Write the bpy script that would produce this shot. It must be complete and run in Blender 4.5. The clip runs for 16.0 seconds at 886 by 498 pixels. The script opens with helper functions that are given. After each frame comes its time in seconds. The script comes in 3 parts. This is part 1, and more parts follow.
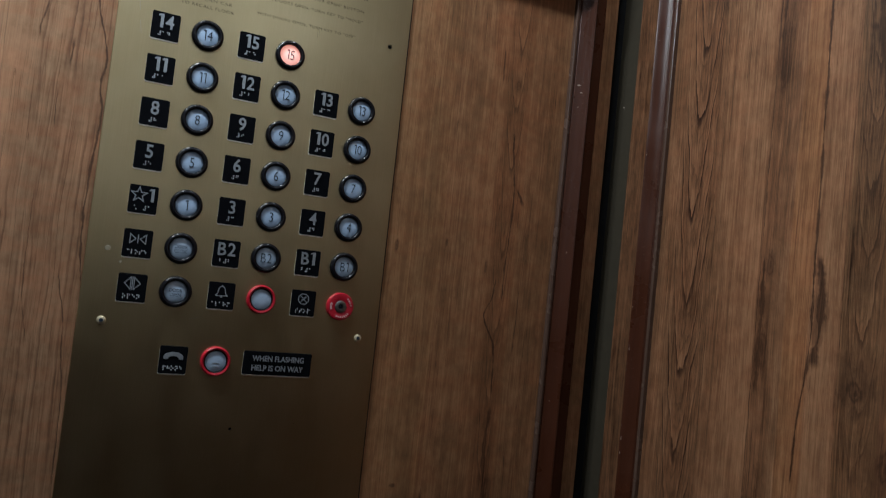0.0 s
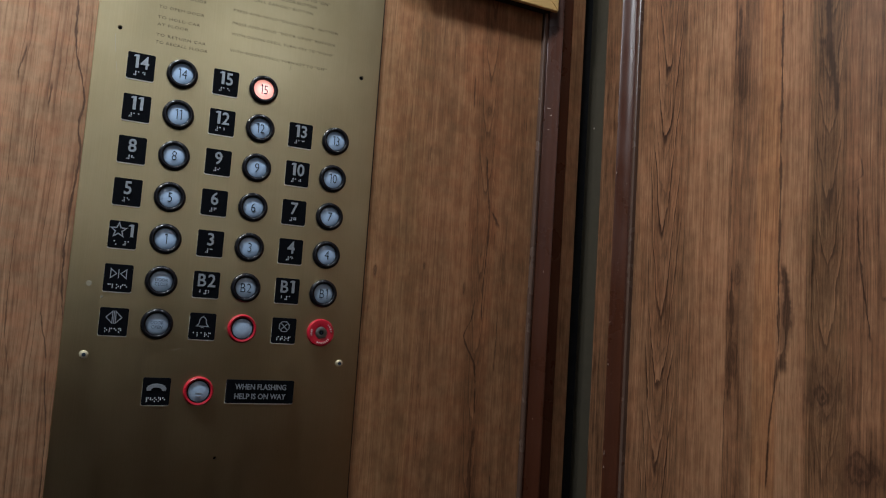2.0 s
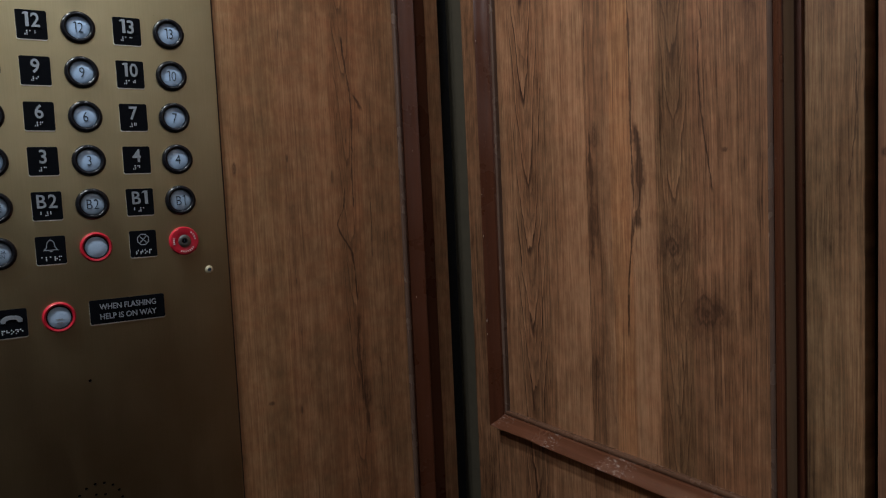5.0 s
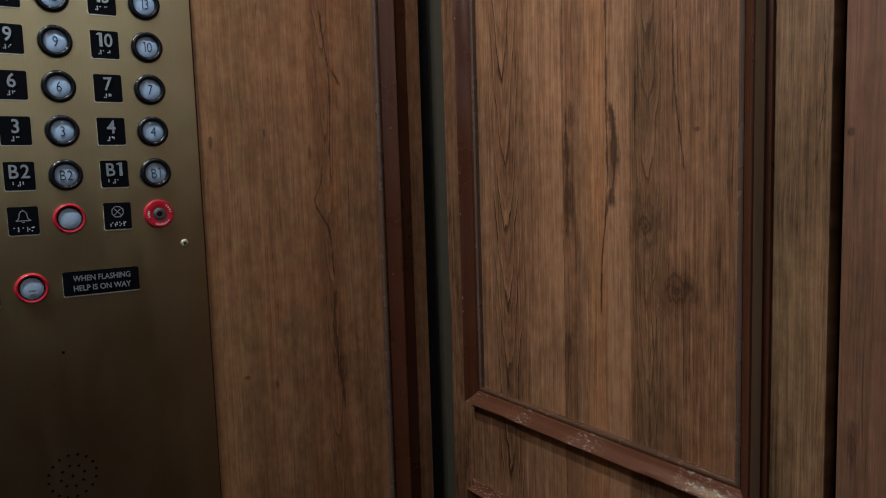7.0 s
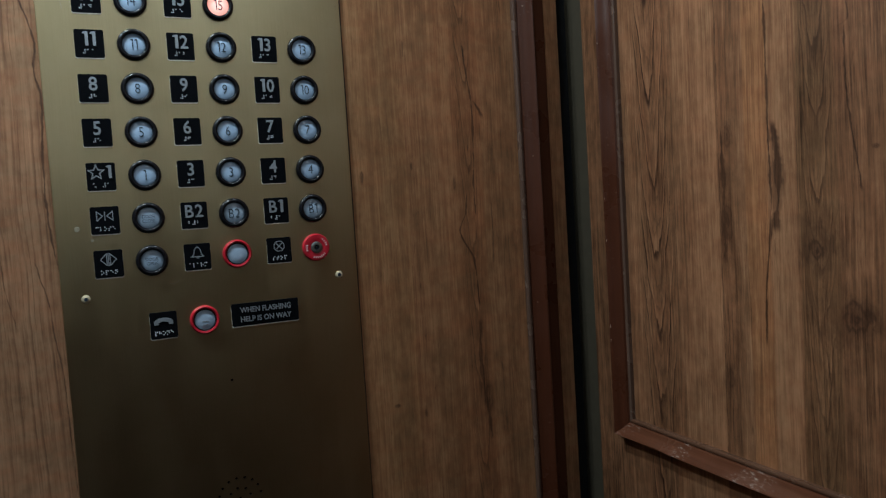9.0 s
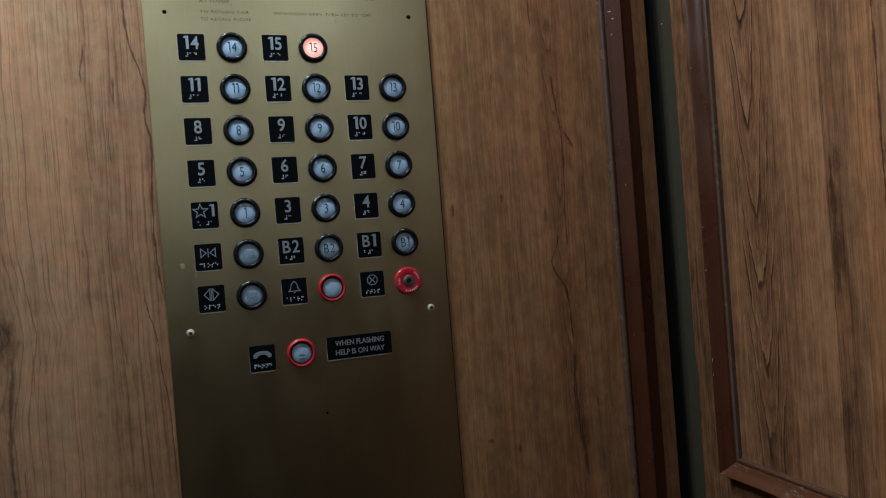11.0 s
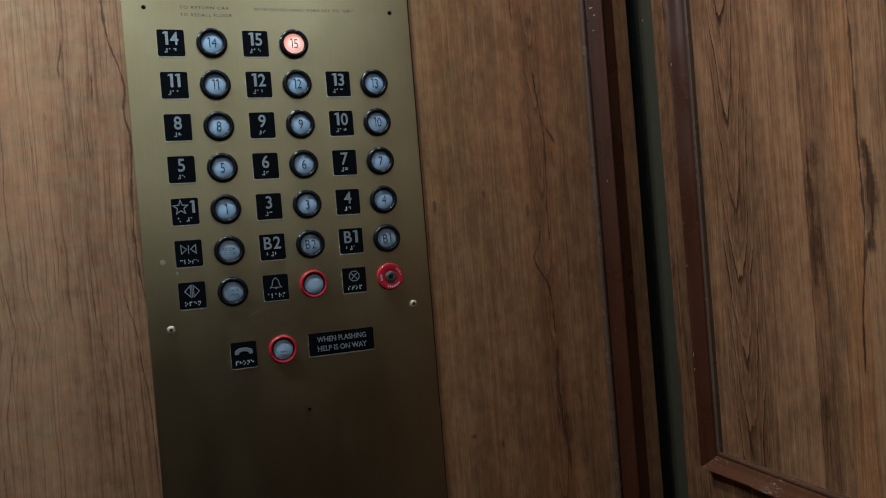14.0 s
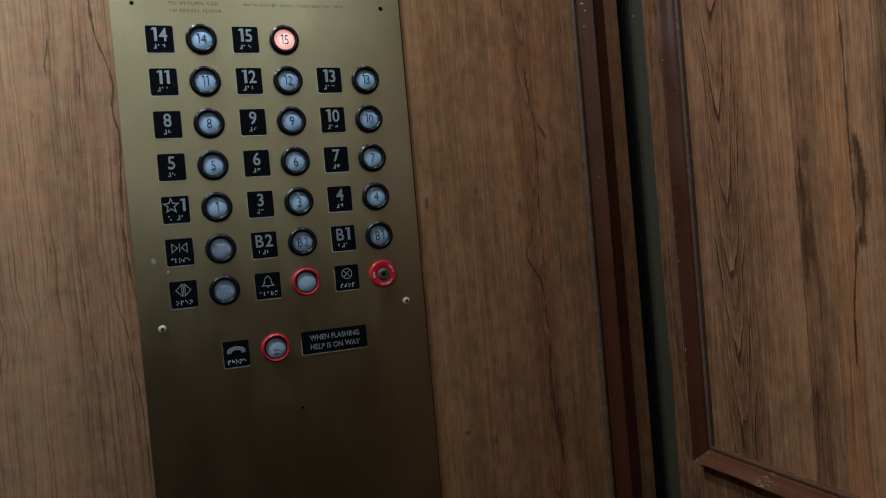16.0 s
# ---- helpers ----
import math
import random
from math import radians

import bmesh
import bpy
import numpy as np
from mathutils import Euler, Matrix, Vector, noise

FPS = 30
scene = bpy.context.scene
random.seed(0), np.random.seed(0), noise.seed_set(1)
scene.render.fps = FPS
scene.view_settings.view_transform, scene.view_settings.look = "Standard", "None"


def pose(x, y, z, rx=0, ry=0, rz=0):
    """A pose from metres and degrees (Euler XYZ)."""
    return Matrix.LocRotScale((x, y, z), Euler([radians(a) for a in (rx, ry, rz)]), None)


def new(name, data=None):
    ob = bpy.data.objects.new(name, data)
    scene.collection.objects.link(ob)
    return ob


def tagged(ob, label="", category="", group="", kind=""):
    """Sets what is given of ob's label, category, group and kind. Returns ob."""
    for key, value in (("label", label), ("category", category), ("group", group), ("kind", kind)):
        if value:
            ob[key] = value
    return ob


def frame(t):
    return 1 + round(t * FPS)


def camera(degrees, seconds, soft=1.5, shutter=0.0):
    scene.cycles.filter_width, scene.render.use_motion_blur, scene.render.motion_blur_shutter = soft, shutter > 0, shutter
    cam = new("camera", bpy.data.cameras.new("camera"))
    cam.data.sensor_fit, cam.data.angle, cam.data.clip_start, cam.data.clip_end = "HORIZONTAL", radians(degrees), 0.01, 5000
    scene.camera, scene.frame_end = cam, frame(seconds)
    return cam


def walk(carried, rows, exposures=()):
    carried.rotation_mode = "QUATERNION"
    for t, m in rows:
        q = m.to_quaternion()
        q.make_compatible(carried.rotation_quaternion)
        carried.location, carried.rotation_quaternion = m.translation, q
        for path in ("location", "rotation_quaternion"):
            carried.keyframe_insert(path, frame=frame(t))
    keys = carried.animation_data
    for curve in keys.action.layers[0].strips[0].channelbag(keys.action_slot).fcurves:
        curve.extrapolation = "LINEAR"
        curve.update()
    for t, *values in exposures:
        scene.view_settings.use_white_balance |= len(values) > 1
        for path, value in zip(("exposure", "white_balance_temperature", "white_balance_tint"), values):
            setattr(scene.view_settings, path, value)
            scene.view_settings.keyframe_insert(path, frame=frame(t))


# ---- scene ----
cam = camera(62.24, 16.0, soft=1.1, shutter=0.35)
# seconds, eye x, y, z in metres, pitch, roll, yaw in degrees
ROWS = [
    (0, -0.0272, -0.9134, 1.1039, 3.29, -6.04, -25.50),
    (0.5, -0.0256, -0.9218, 1.1027, 5.45, -4.58, -24.60),
    (1, -0.0119, -0.9362, 1.0990, 5.84, -4.07, -24.90),
    (1.5, -0.0114, -0.9448, 1.1006, 5.67, -3.86, -25.32),
    (2, -0.0129, -0.9428, 1.1001, 5.37, -3.80, -25.70),
    (2.5, -0.0110, -0.9424, 1.1006, 4.99, -3.15, -26.34),
    (3, -0.0122, -0.9427, 1.0997, 4.49, -1.71, -27.11),
    (3.5, 0.0055, -0.9425, 1.1051, 3.59, 0.30, -28.44),
    (4, 0.0200, -0.9419, 1.1307, 1.13, 3.57, -31.04),
    (4.5, 0.0433, -0.9553, 1.1157, -2.89, 3.01, -30.19),
    (5, 0.0430, -0.9576, 1.1177, -4.50, 2.60, -32.61),
    (7.5, 0.0468, -0.9681, 1.1081, -5.96, 1.73, -33.88),
    (8, 0.0408, -0.9587, 1.1091, -5.46, 1.97, -31.65),
    (8.5, 0.0220, -0.9490, 1.1152, -4.44, 2.74, -27.23),
    (9, 0.0148, -0.9479, 1.1162, -3.48, 3.49, -24.74),
    (9.5, 0.0081, -0.9452, 1.1195, -2.16, 4.33, -22.07),
    (10, 0.0082, -0.9403, 1.1181, -1.62, 4.84, -18.77),
    (12.5, 0.0105, -0.9393, 1.1199, 0.31, 4.38, -17.97),
    (13, 0.0169, -0.9444, 1.1169, 0.02, 4.39, -17.78),
    (13.5, 0.0138, -0.9426, 1.1143, -0.46, 4.46, -18.60),
    (14, 0.0184, -0.9443, 1.1144, -0.79, 4.62, -18.91),
    (14.5, 0.0131, -0.9397, 1.1156, -0.98, 4.79, -19.73),
    (15, 0.0130, -0.9414, 1.1142, -0.92, 4.88, -19.99),
    (15.5, 0.0142, -0.9419, 1.1165, -1.08, 4.97, -19.79),
    (16, 0.0108, -0.9388, 1.1180, -1.30, 4.94, -20.03),
]
# the clip's own exposure opens a little while the darker side wall fills the view
EXPOSURES = [(0.0, -0.34, 6250, 12), (0.5, -0.17, 6250, 12), (1.0, -0.07, 6250, 13), (3.0, -0.04, 6400, 14), (4.5, -0.10, 6400, 14), (8.0, 0.03, 6250, 9), (9.5, -0.19, 5980, 4), (12.5, -0.20, 5980, 4), (16.0, -0.28, 5980, 4)]
walk(cam, [(t, pose(x, y, z, 90 + pitch, roll, yaw)) for t, x, y, z, pitch, roll, yaw in ROWS], EXPOSURES)

# ---- light ----
world = bpy.data.worlds.new("world")
scene.world = world
world.use_nodes = True
world.node_tree.nodes["Background"].inputs[0].default_value = (0.5, 0.55, 0.6, 1)
world.node_tree.nodes["Background"].inputs[1].default_value = 0.0
LAMP_WATTS = 6.6
LAMP_COLOR = (0.86, 0.96, 1.0)
# x, y, share of assumed unseen lamps; last two added for the brass sheen
LAMPS = [(-0.56, -0.26, 1.50), (-0.13, -0.26, 1.36), (0.36, -0.30, 0.38), (-0.26, -1.47, 0.21), (0.40, -1.47, 0.17)]
ROOF = 2.03
for lx, ly, share in LAMPS:
    lamp = bpy.data.lights.new("assumed_lamp", "AREA")
    lamp.shape, lamp.size, lamp.energy, lamp.color = "DISK", 0.09, LAMP_WATTS * share, LAMP_COLOR
    ob = new("assumed_lamp", lamp)
    ob.matrix_world = pose(lx, ly, ROOF - 0.012)

# ---- plan ----
SIDE = 0.6877          # face of the side wall's board
FACE = 0.004           # face of the board that carries the control panel
WEST, SOUTH = -1.05, -1.62


# ---- node helpers ----
def material(name):
    m = bpy.data.materials.new(name)
    m.use_nodes = True
    return m, m.node_tree.nodes, m.node_tree.links, m.node_tree.nodes["Principled BSDF"]


class Graph:
    """Short forms for building node trees."""

    def __init__(self, m):
        self.nodes, self.links = m.node_tree.nodes, m.node_tree.links

    def put(self, socket, value):
        if hasattr(value, "is_output"):
            self.links.new(value, socket)
        else:
            socket.default_value = value

    def math(self, op, a, b=0.0, c=0.0, clamp=False):
        n = self.nodes.new("ShaderNodeMath")
        n.operation, n.use_clamp = op, clamp
        self.put(n.inputs[0], a), self.put(n.inputs[1], b), self.put(n.inputs[2], c)
        return n.outputs[0]

    def step(self, value, low, high):
        n = self.nodes.new("ShaderNodeMapRange")
        n.interpolation_type = "SMOOTHSTEP"
        self.put(n.inputs["Value"], value)
        n.inputs["From Min"].default_value, n.inputs["From Max"].default_value = low, high
        return n.outputs["Result"]

    def ramp(self, value, low, high, a=0.0, b=1.0):
        n = self.nodes.new("ShaderNodeMapRange")
        self.put(n.inputs["Value"], value)
        n.inputs["From Min"].default_value, n.inputs["From Max"].default_value = low, high
        n.inputs["To Min"].default_value, n.inputs["To Max"].default_value = a, b
        return n.outputs["Result"]

    def vec(self, x, y, z):
        n = self.nodes.new("ShaderNodeCombineXYZ")
        for s, v in zip(n.inputs, (x, y, z)):
            self.put(s, v)
        return n.outputs[0]

    def noise(self, vector, scale=1.0, detail=3.0, rough=0.55):
        n = self.nodes.new("ShaderNodeTexNoise")
        self.put(n.inputs["Vector"], vector)
        n.inputs["Scale"].default_value, n.inputs["Detail"].default_value = scale, detail
        n.inputs["Roughness"].default_value = rough
        return n.outputs["Fac"]

    def mix(self, fac, a, b, blend="MIX"):
        n = self.nodes.new("ShaderNodeMix")
        n.data_type, n.blend_type = "RGBA", blend
        self.put(n.inputs[0], fac), self.put(n.inputs[6], a), self.put(n.inputs[7], b)
        return n.outputs[2]

    def place(self):
        n = self.nodes.new("ShaderNodeSeparateXYZ")
        self.links.new(self.nodes.new("ShaderNodeTexCoord").outputs["Object"], n.inputs[0])
        return n.outputs

    def bump(self, height, bsdf, strength, distance):
        n = self.nodes.new("ShaderNodeBump")
        n.inputs["Strength"].default_value, n.inputs["Distance"].default_value = strength, distance
        self.links.new(height, n.inputs["Height"])
        self.links.new(n.outputs[0], bsdf.inputs["Normal"])


def laminate(name, axis, shades, planks, vees=(), knots=(), paths=(), seed=0.0, waves=0.005, fine=1.0, growth=(0.0, 0.0), ripple=0.02, flush=0.4, tints=()):
    """Printed wood laminate with upright grain. shades: (dark, light) colours; planks: (edge, tone, half width of the blend) from low to high along the axis;
    vees: (centre, half width, per metre, curvature, strength) cathedral figures; knots: (u, z, radius, stretch, strength);
    paths: ([(z, u), ...] from low to high, width, strength) dark cracks; growth: (lines per metre, strength) of fine dark year lines;
    ripple: cross figure; flush: red patches; tints: (low, high, colour) of single planks."""
    m, nodes, links, bsdf = material(name)
    g = Graph(m)
    p = g.place()
    u0, z = p["XY".index(axis)], p[2]
    zs = g.math("ADD", z, seed)

    def grain_noise(base, per_u, per_z, shift, detail=3.0, rough=0.55):
        return g.noise(g.vec(g.math("MULTIPLY", base, per_u), seed + shift, g.math("MULTIPLY", zs, per_z)), 1.0, detail, rough)

    def centred(value, amount):
        return g.math("MULTIPLY", g.math("SUBTRACT", value, 0.5), amount)

    slow = grain_noise(u0, 9, 2.2, 0)
    swirl = grain_noise(u0, 26, 9, 3, 2)
    u = g.math("ADD", u0, centred(slow, waves * 2.6))
    u = g.math("ADD", u, centred(swirl, waves * 0.6))
    hair = grain_noise(u, 760, 20, 0, 3, 0.75)
    grain = grain_noise(u, 300, 6.5, 2, 4, 0.7)
    band = grain_noise(u, 60, 1.3, 4)
    cloud = grain_noise(u0, 18, 8, 6, 4)
    patch = grain_noise(u0, 34, 4, 9, 3)
    mottle = grain_noise(u0, 80, 46, 13, 4, 0.6)
    cross = grain_noise(g.math("ADD", u0, centred(swirl, 0.03)), 20, 62, 17, 4, 0.6)
    # plank tones along the axis
    lo, hi = planks[0][0], planks[-1][0]
    cr = nodes.new("ShaderNodeValToRGB")
    cr.color_ramp.interpolation = "LINEAR"
    stops = []
    for k, (edge, tone, blend) in enumerate((*plank, 0.008)[:3] for plank in planks):
        f, w = (edge - lo) / (hi - lo), blend / (hi - lo)
        if k:
            stops.append((max(f - w, 0), planks[k - 1][1]))
        stops.append((min(f + w, 1), tone))
    cr.color_ramp.elements[0].position, cr.color_ramp.elements[0].color = stops[0][0], (stops[0][1],) * 3 + (1,)
    cr.color_ramp.elements[1].position, cr.color_ramp.elements[1].color = stops[-1][0], (stops[-1][1],) * 3 + (1,)
    for f, tone in stops[1:-1]:
        e = cr.color_ramp.elements.new(f)
        e.color = (tone, tone, tone, 1)
    links.new(g.ramp(u, lo, hi), cr.inputs[0])
    tone = g.math("ADD", cr.outputs[0], g.ramp(band, 0.32, 0.68, -0.07, 0.07))
    tone = g.math("ADD", tone, g.ramp(grain, 0.30, 0.70, -0.19 * fine, 0.16 * fine))
    tone = g.math("ADD", tone, g.math("MULTIPLY", g.ramp(hair, 0.3, 0.7, -0.25 * fine, 0.20 * fine), g.ramp(patch, 0.35, 0.65, 0.4, 1.0)))
    tone = g.math("ADD", tone, g.ramp(cloud, 0.3, 0.7, -0.13, 0.10))
    tone = g.math("ADD", tone, g.ramp(mottle, 0.3, 0.7, -0.12, 0.10))
    tone = g.math("ADD", tone, g.ramp(cross, 0.3, 0.7, -ripple, ripple))
    # pores, short dark dashes and fine dark streaks
    pores = grain_noise(u, 640, 7, 8, 2, 0.6)
    dark = g.math("MULTIPLY", g.step(pores, 0.57, 0.67), g.ramp(patch, 0.35, 0.65, 0.06, 0.40))
    dash = grain_noise(u, 330, 24, 19, 2, 0.5)
    dark = g.math("MAXIMUM", dark, g.math("MULTIPLY", g.step(dash, 0.69, 0.75), g.ramp(patch, 0.45, 0.60, 0.0, 0.55)))
    if growth[1]:
        ug = g.math("ADD", u0, centred(grain_noise(u0, 6, 5, 21, 2), 0.020))
        ug = g.math("ADD", ug, centred(grain_noise(u0, 34, 24, 23, 3), 0.0042))
        for ku, kz, r, stretch, strength in knots[:1]:
            near = g.math("ADD", g.math("ABSOLUTE", g.math("SUBTRACT", u0, ku)), g.math("ABSOLUTE", g.math("SUBTRACT", z, kz)))
            ug = g.math("SUBTRACT", ug, g.math("MULTIPLY", g.step(near, r * 6, r), r * 0.7))
        uneven = g.math("ADD", ug, centred(g.noise(g.vec(g.math("MULTIPLY", ug, 48), 1.0, seed), 1.0, 2), 0.034))
        saw = g.math("FRACT", g.math("MULTIPLY", uneven, growth[0]))
        line = g.math("MULTIPLY", g.step(saw, 0.66, 0.95), g.step(saw, 1.0, 0.965))
        line = g.math("MULTIPLY", line, g.ramp(grain_noise(ug, 70, 6, 25), 0.38, 0.60, 0.12, 1.0))
        dark = g.math("MAXIMUM", dark, g.math("MULTIPLY", line, growth[1]))
    for centre, half, per, curve, strength in vees:
        du = g.math("SUBTRACT", u, centre)
        rise = g.math("MULTIPLY", g.math("POWER", g.math("ABSOLUTE", du), 1.7), curve)
        phase = g.math("SUBTRACT", g.math("MULTIPLY", zs, per), rise)
        phase = g.math("ADD", phase, g.math("MULTIPLY", slow, 3.0))
        phase = g.math("ADD", phase, g.math("MULTIPLY", grain_noise(u0, 75, 15, 1), 0.9))
        inside = g.step(g.math("ABSOLUTE", du), half, half * 0.55)
        thin = grain_noise(u0, 60, 22, 2)
        fade = g.math("MULTIPLY", inside, g.ramp(thin, 0.32, 0.55, 0.30, 1.0))
        for times, start, weight in ((1.0, 0.74, 1.0), (3.0, 0.62, 0.40)):
            saw = g.math("FRACT", g.math("MULTIPLY", phase, times))
            line = g.math("MULTIPLY", g.step(saw, start, 0.965), g.step(saw, 1.0, 0.975))
            dark = g.math("MAXIMUM", dark, g.math("MULTIPLY", g.math("MULTIPLY", line, fade), strength * weight))
        saw = g.math("FRACT", phase)
        pale = g.math("MULTIPLY", g.step(saw, 0.30, 0.02), inside)
        tone = g.math("ADD", tone, g.math("MULTIPLY", pale, 0.13 * strength))
    for ku, kz, r, stretch, strength in knots:
        du = g.math("SUBTRACT", u0, ku)
        dz = g.math("DIVIDE", g.math("SUBTRACT", z, kz), stretch)
        d = g.math("SQRT", g.math("ADD", g.math("MULTIPLY", du, du), g.math("MULTIPLY", dz, dz)))
        rough = g.noise(g.vec(g.math("MULTIPLY", u0, 95), 5.0 + ku, g.math("MULTIPLY", z, 34)), 1.0, 5, 0.62)
        d = g.math("ADD", d, centred(rough, r * 1.9))
        rings = g.ramp(g.math("SINE", g.math("MULTIPLY", d, 15.0 / r)), -1, 1, 0.68, 1.0)
        streak = g.math("MULTIPLY", rings, g.ramp(hair, 0.32, 0.66, 1.0, 0.8))
        halo = g.math("MULTIPLY", g.math("MULTIPLY", g.step(d, r * 1.25, r * 0.45), streak), strength * 0.9)
        core = g.math("MULTIPLY", g.math("MULTIPLY", g.step(d, r * 0.36, 0.0), rings), strength)
        dark = g.math("MAXIMUM", dark, g.math("MAXIMUM", halo, core))
    for points, width, strength in paths:
        z0, z1 = points[0][0], points[-1][0]
        us = [q for _, q in points]
        u_lo, u_hi = min(us) - 0.001, max(us) + 0.001
        way = nodes.new("ShaderNodeValToRGB")
        way.color_ramp.interpolation = "CARDINAL" if len(points) > 2 else "LINEAR"
        shades_along = [((q - z0) / (z1 - z0), (v - u_lo) / (u_hi - u_lo)) for q, v in points]
        for k, (f, v) in enumerate(shades_along):
            e = way.color_ramp.elements[0] if k == 0 else way.color_ramp.elements[-1] if k == len(points) - 1 else way.color_ramp.elements.new(f)
            e.position, e.color = f, (v, v, v, 1)
        links.new(g.ramp(z, z0, z1), way.inputs[0])
        wob = g.noise(g.vec(us[0] * 31, 7.0, g.math("MULTIPLY", z, 55)), 1.0, 4, 0.6)
        middle = g.math("ADD", g.ramp(way.outputs[0], 0, 1, u_lo, u_hi), centred(wob, 0.0042))
        du = g.math("ABSOLUTE", g.math("SUBTRACT", u0, middle))
        swell = g.noise(g.vec(us[0] * 17, 1.0, g.math("MULTIPLY", z, 26)), 1.0, 3, 0.7)
        thick = g.math("MULTIPLY", g.ramp(swell, 0.38, 0.66, 0.22, 1.5), width)
        body = g.math("SUBTRACT", 1.0, g.math("DIVIDE", du, thick), clamp=True)
        ends = g.math("MULTIPLY", g.step(z, z0, z0 + 0.012), g.step(z, z1, z1 - 0.012))
        crack = g.math("MULTIPLY", g.math("MULTIPLY", g.step(body, 0.0, 0.75), ends), g.math("MULTIPLY", g.ramp(hair, 0.3, 0.62, 1.0, 0.7), strength))
        dark = g.math("MAXIMUM", dark, crack)
    body = nodes.new("ShaderNodeValToRGB")
    dark_shade, light_shade = shades
    middle_shade = tuple(0.55 * d + 0.45 * l * w for d, l, w in zip(dark_shade, light_shade, (1.02, 0.95, 0.90)))
    body.color_ramp.elements[0].color, body.color_ramp.elements[1].color = (*dark_shade, 1), (*light_shade, 1)
    body.color_ramp.elements.new(0.5).color = (*middle_shade, 1)
    links.new(g.math("ADD", tone, 0.0, clamp=True), body.inputs[0])
    color = body.outputs[0]
    red = g.math("ADD", g.ramp(cloud, 0.40, 0.68, 0.0, flush * 0.8), g.ramp(cross, 0.44, 0.64, 0.0, flush))
    color = g.mix(g.math("ADD", red, 0.0, clamp=True), color, (0.93, 0.79, 0.74, 1), "MULTIPLY")
    hue = grain_noise(u, 45, 3.0, 11)
    color = g.mix(1.0, color, g.mix(g.ramp(hue, 0.36, 0.64), (1.02, 0.985, 0.96, 1), (0.99, 1.01, 1.0, 1)), "MULTIPLY")
    for low, high, tint in tints:
        inside = g.math("MULTIPLY", g.step(u, low - 0.001, low + 0.001), g.step(u, high + 0.001, high - 0.001))
        color = g.mix(inside, color, g.mix(1.0, color, (*tint, 1), "MULTIPLY"))
    color = g.mix(dark, color, (0.030, 0.012, 0.007, 1))
    links.new(color, bsdf.inputs["Base Color"])
    links.new(g.ramp(cloud, 0.3, 0.7, 0.40, 0.52), bsdf.inputs["Roughness"])
    bsdf.inputs["Specular IOR Level"].default_value = 0.22
    g.bump(g.math("ADD", grain, g.math("MULTIPLY", hair, 0.5)), bsdf, 0.10, 0.0006)
    return m


def stained(name, dark, light, rough=0.32, scale=(240, 240, 8), wear=0.0, scuff=0.0):
    """Stained and varnished solid wood, with pale chips where wear is above 0."""
    m, nodes, links, bsdf = material(name)
    g = Graph(m)
    x, y, z = g.place()
    grain = g.noise(g.vec(g.math("MULTIPLY", x, scale[0]), g.math("MULTIPLY", y, scale[1]), g.math("MULTIPLY", z, scale[2])), 1.0, 4, 0.6)
    cloud = g.noise(g.vec(x, y, z), 14, 4)
    color = g.mix(g.math("ADD", g.math("MULTIPLY", grain, 0.6), g.math("MULTIPLY", cloud, 0.4)), (*dark, 1), (*light, 1))
    if wear:
        chips = g.noise(g.vec(x, g.math("MULTIPLY", y, 0.4), z), 330, 6, 0.75)
        zone = g.noise(g.vec(x, y, z), 17, 2)
        zone = g.math("MAXIMUM", zone, g.ramp(y, -0.02, -0.17, 0.0, 0.60 * scuff))
        chip = g.math("MULTIPLY", g.step(chips, 0.62 - wear * 0.1, 0.70 - wear * 0.1), g.step(zone, 0.47, 0.62))
        color = g.mix(g.math("MULTIPLY", chip, 0.30 + 0.5 * wear), color, (0.33, 0.26, 0.22, 1))
    links.new(color, bsdf.inputs["Base Color"])
    links.new(g.ramp(cloud, 0.3, 0.7, rough - 0.06, rough + 0.12), bsdf.inputs["Roughness"])
    g.bump(g.math("ADD", grain, cloud), bsdf, 0.12, 0.0006)
    return m


def plain(name, color, rough=0.5, metal=0.0, mottled=0.15, scale=60.0, bump=0.0, spec=0.5):
    """A plain surface with a little mottling of tone and gloss."""
    m, nodes, links, bsdf = material(name)
    g = Graph(m)
    n = g.noise(nodes.new("ShaderNodeTexCoord").outputs["Object"], scale, 4)
    links.new(g.mix(g.ramp(n, 0.3, 0.7, 0, mottled), (*color, 1), tuple(c * 0.4 for c in color) + (1,)), bsdf.inputs["Base Color"])
    links.new(g.ramp(n, 0.3, 0.7, max(rough - 0.05, 0.02), min(rough + 0.08, 1)), bsdf.inputs["Roughness"])
    bsdf.inputs["Metallic"].default_value = metal
    bsdf.inputs["Specular IOR Level"].default_value = spec
    if bump:
        g.bump(n, bsdf, bump, 0.0005)
    return m


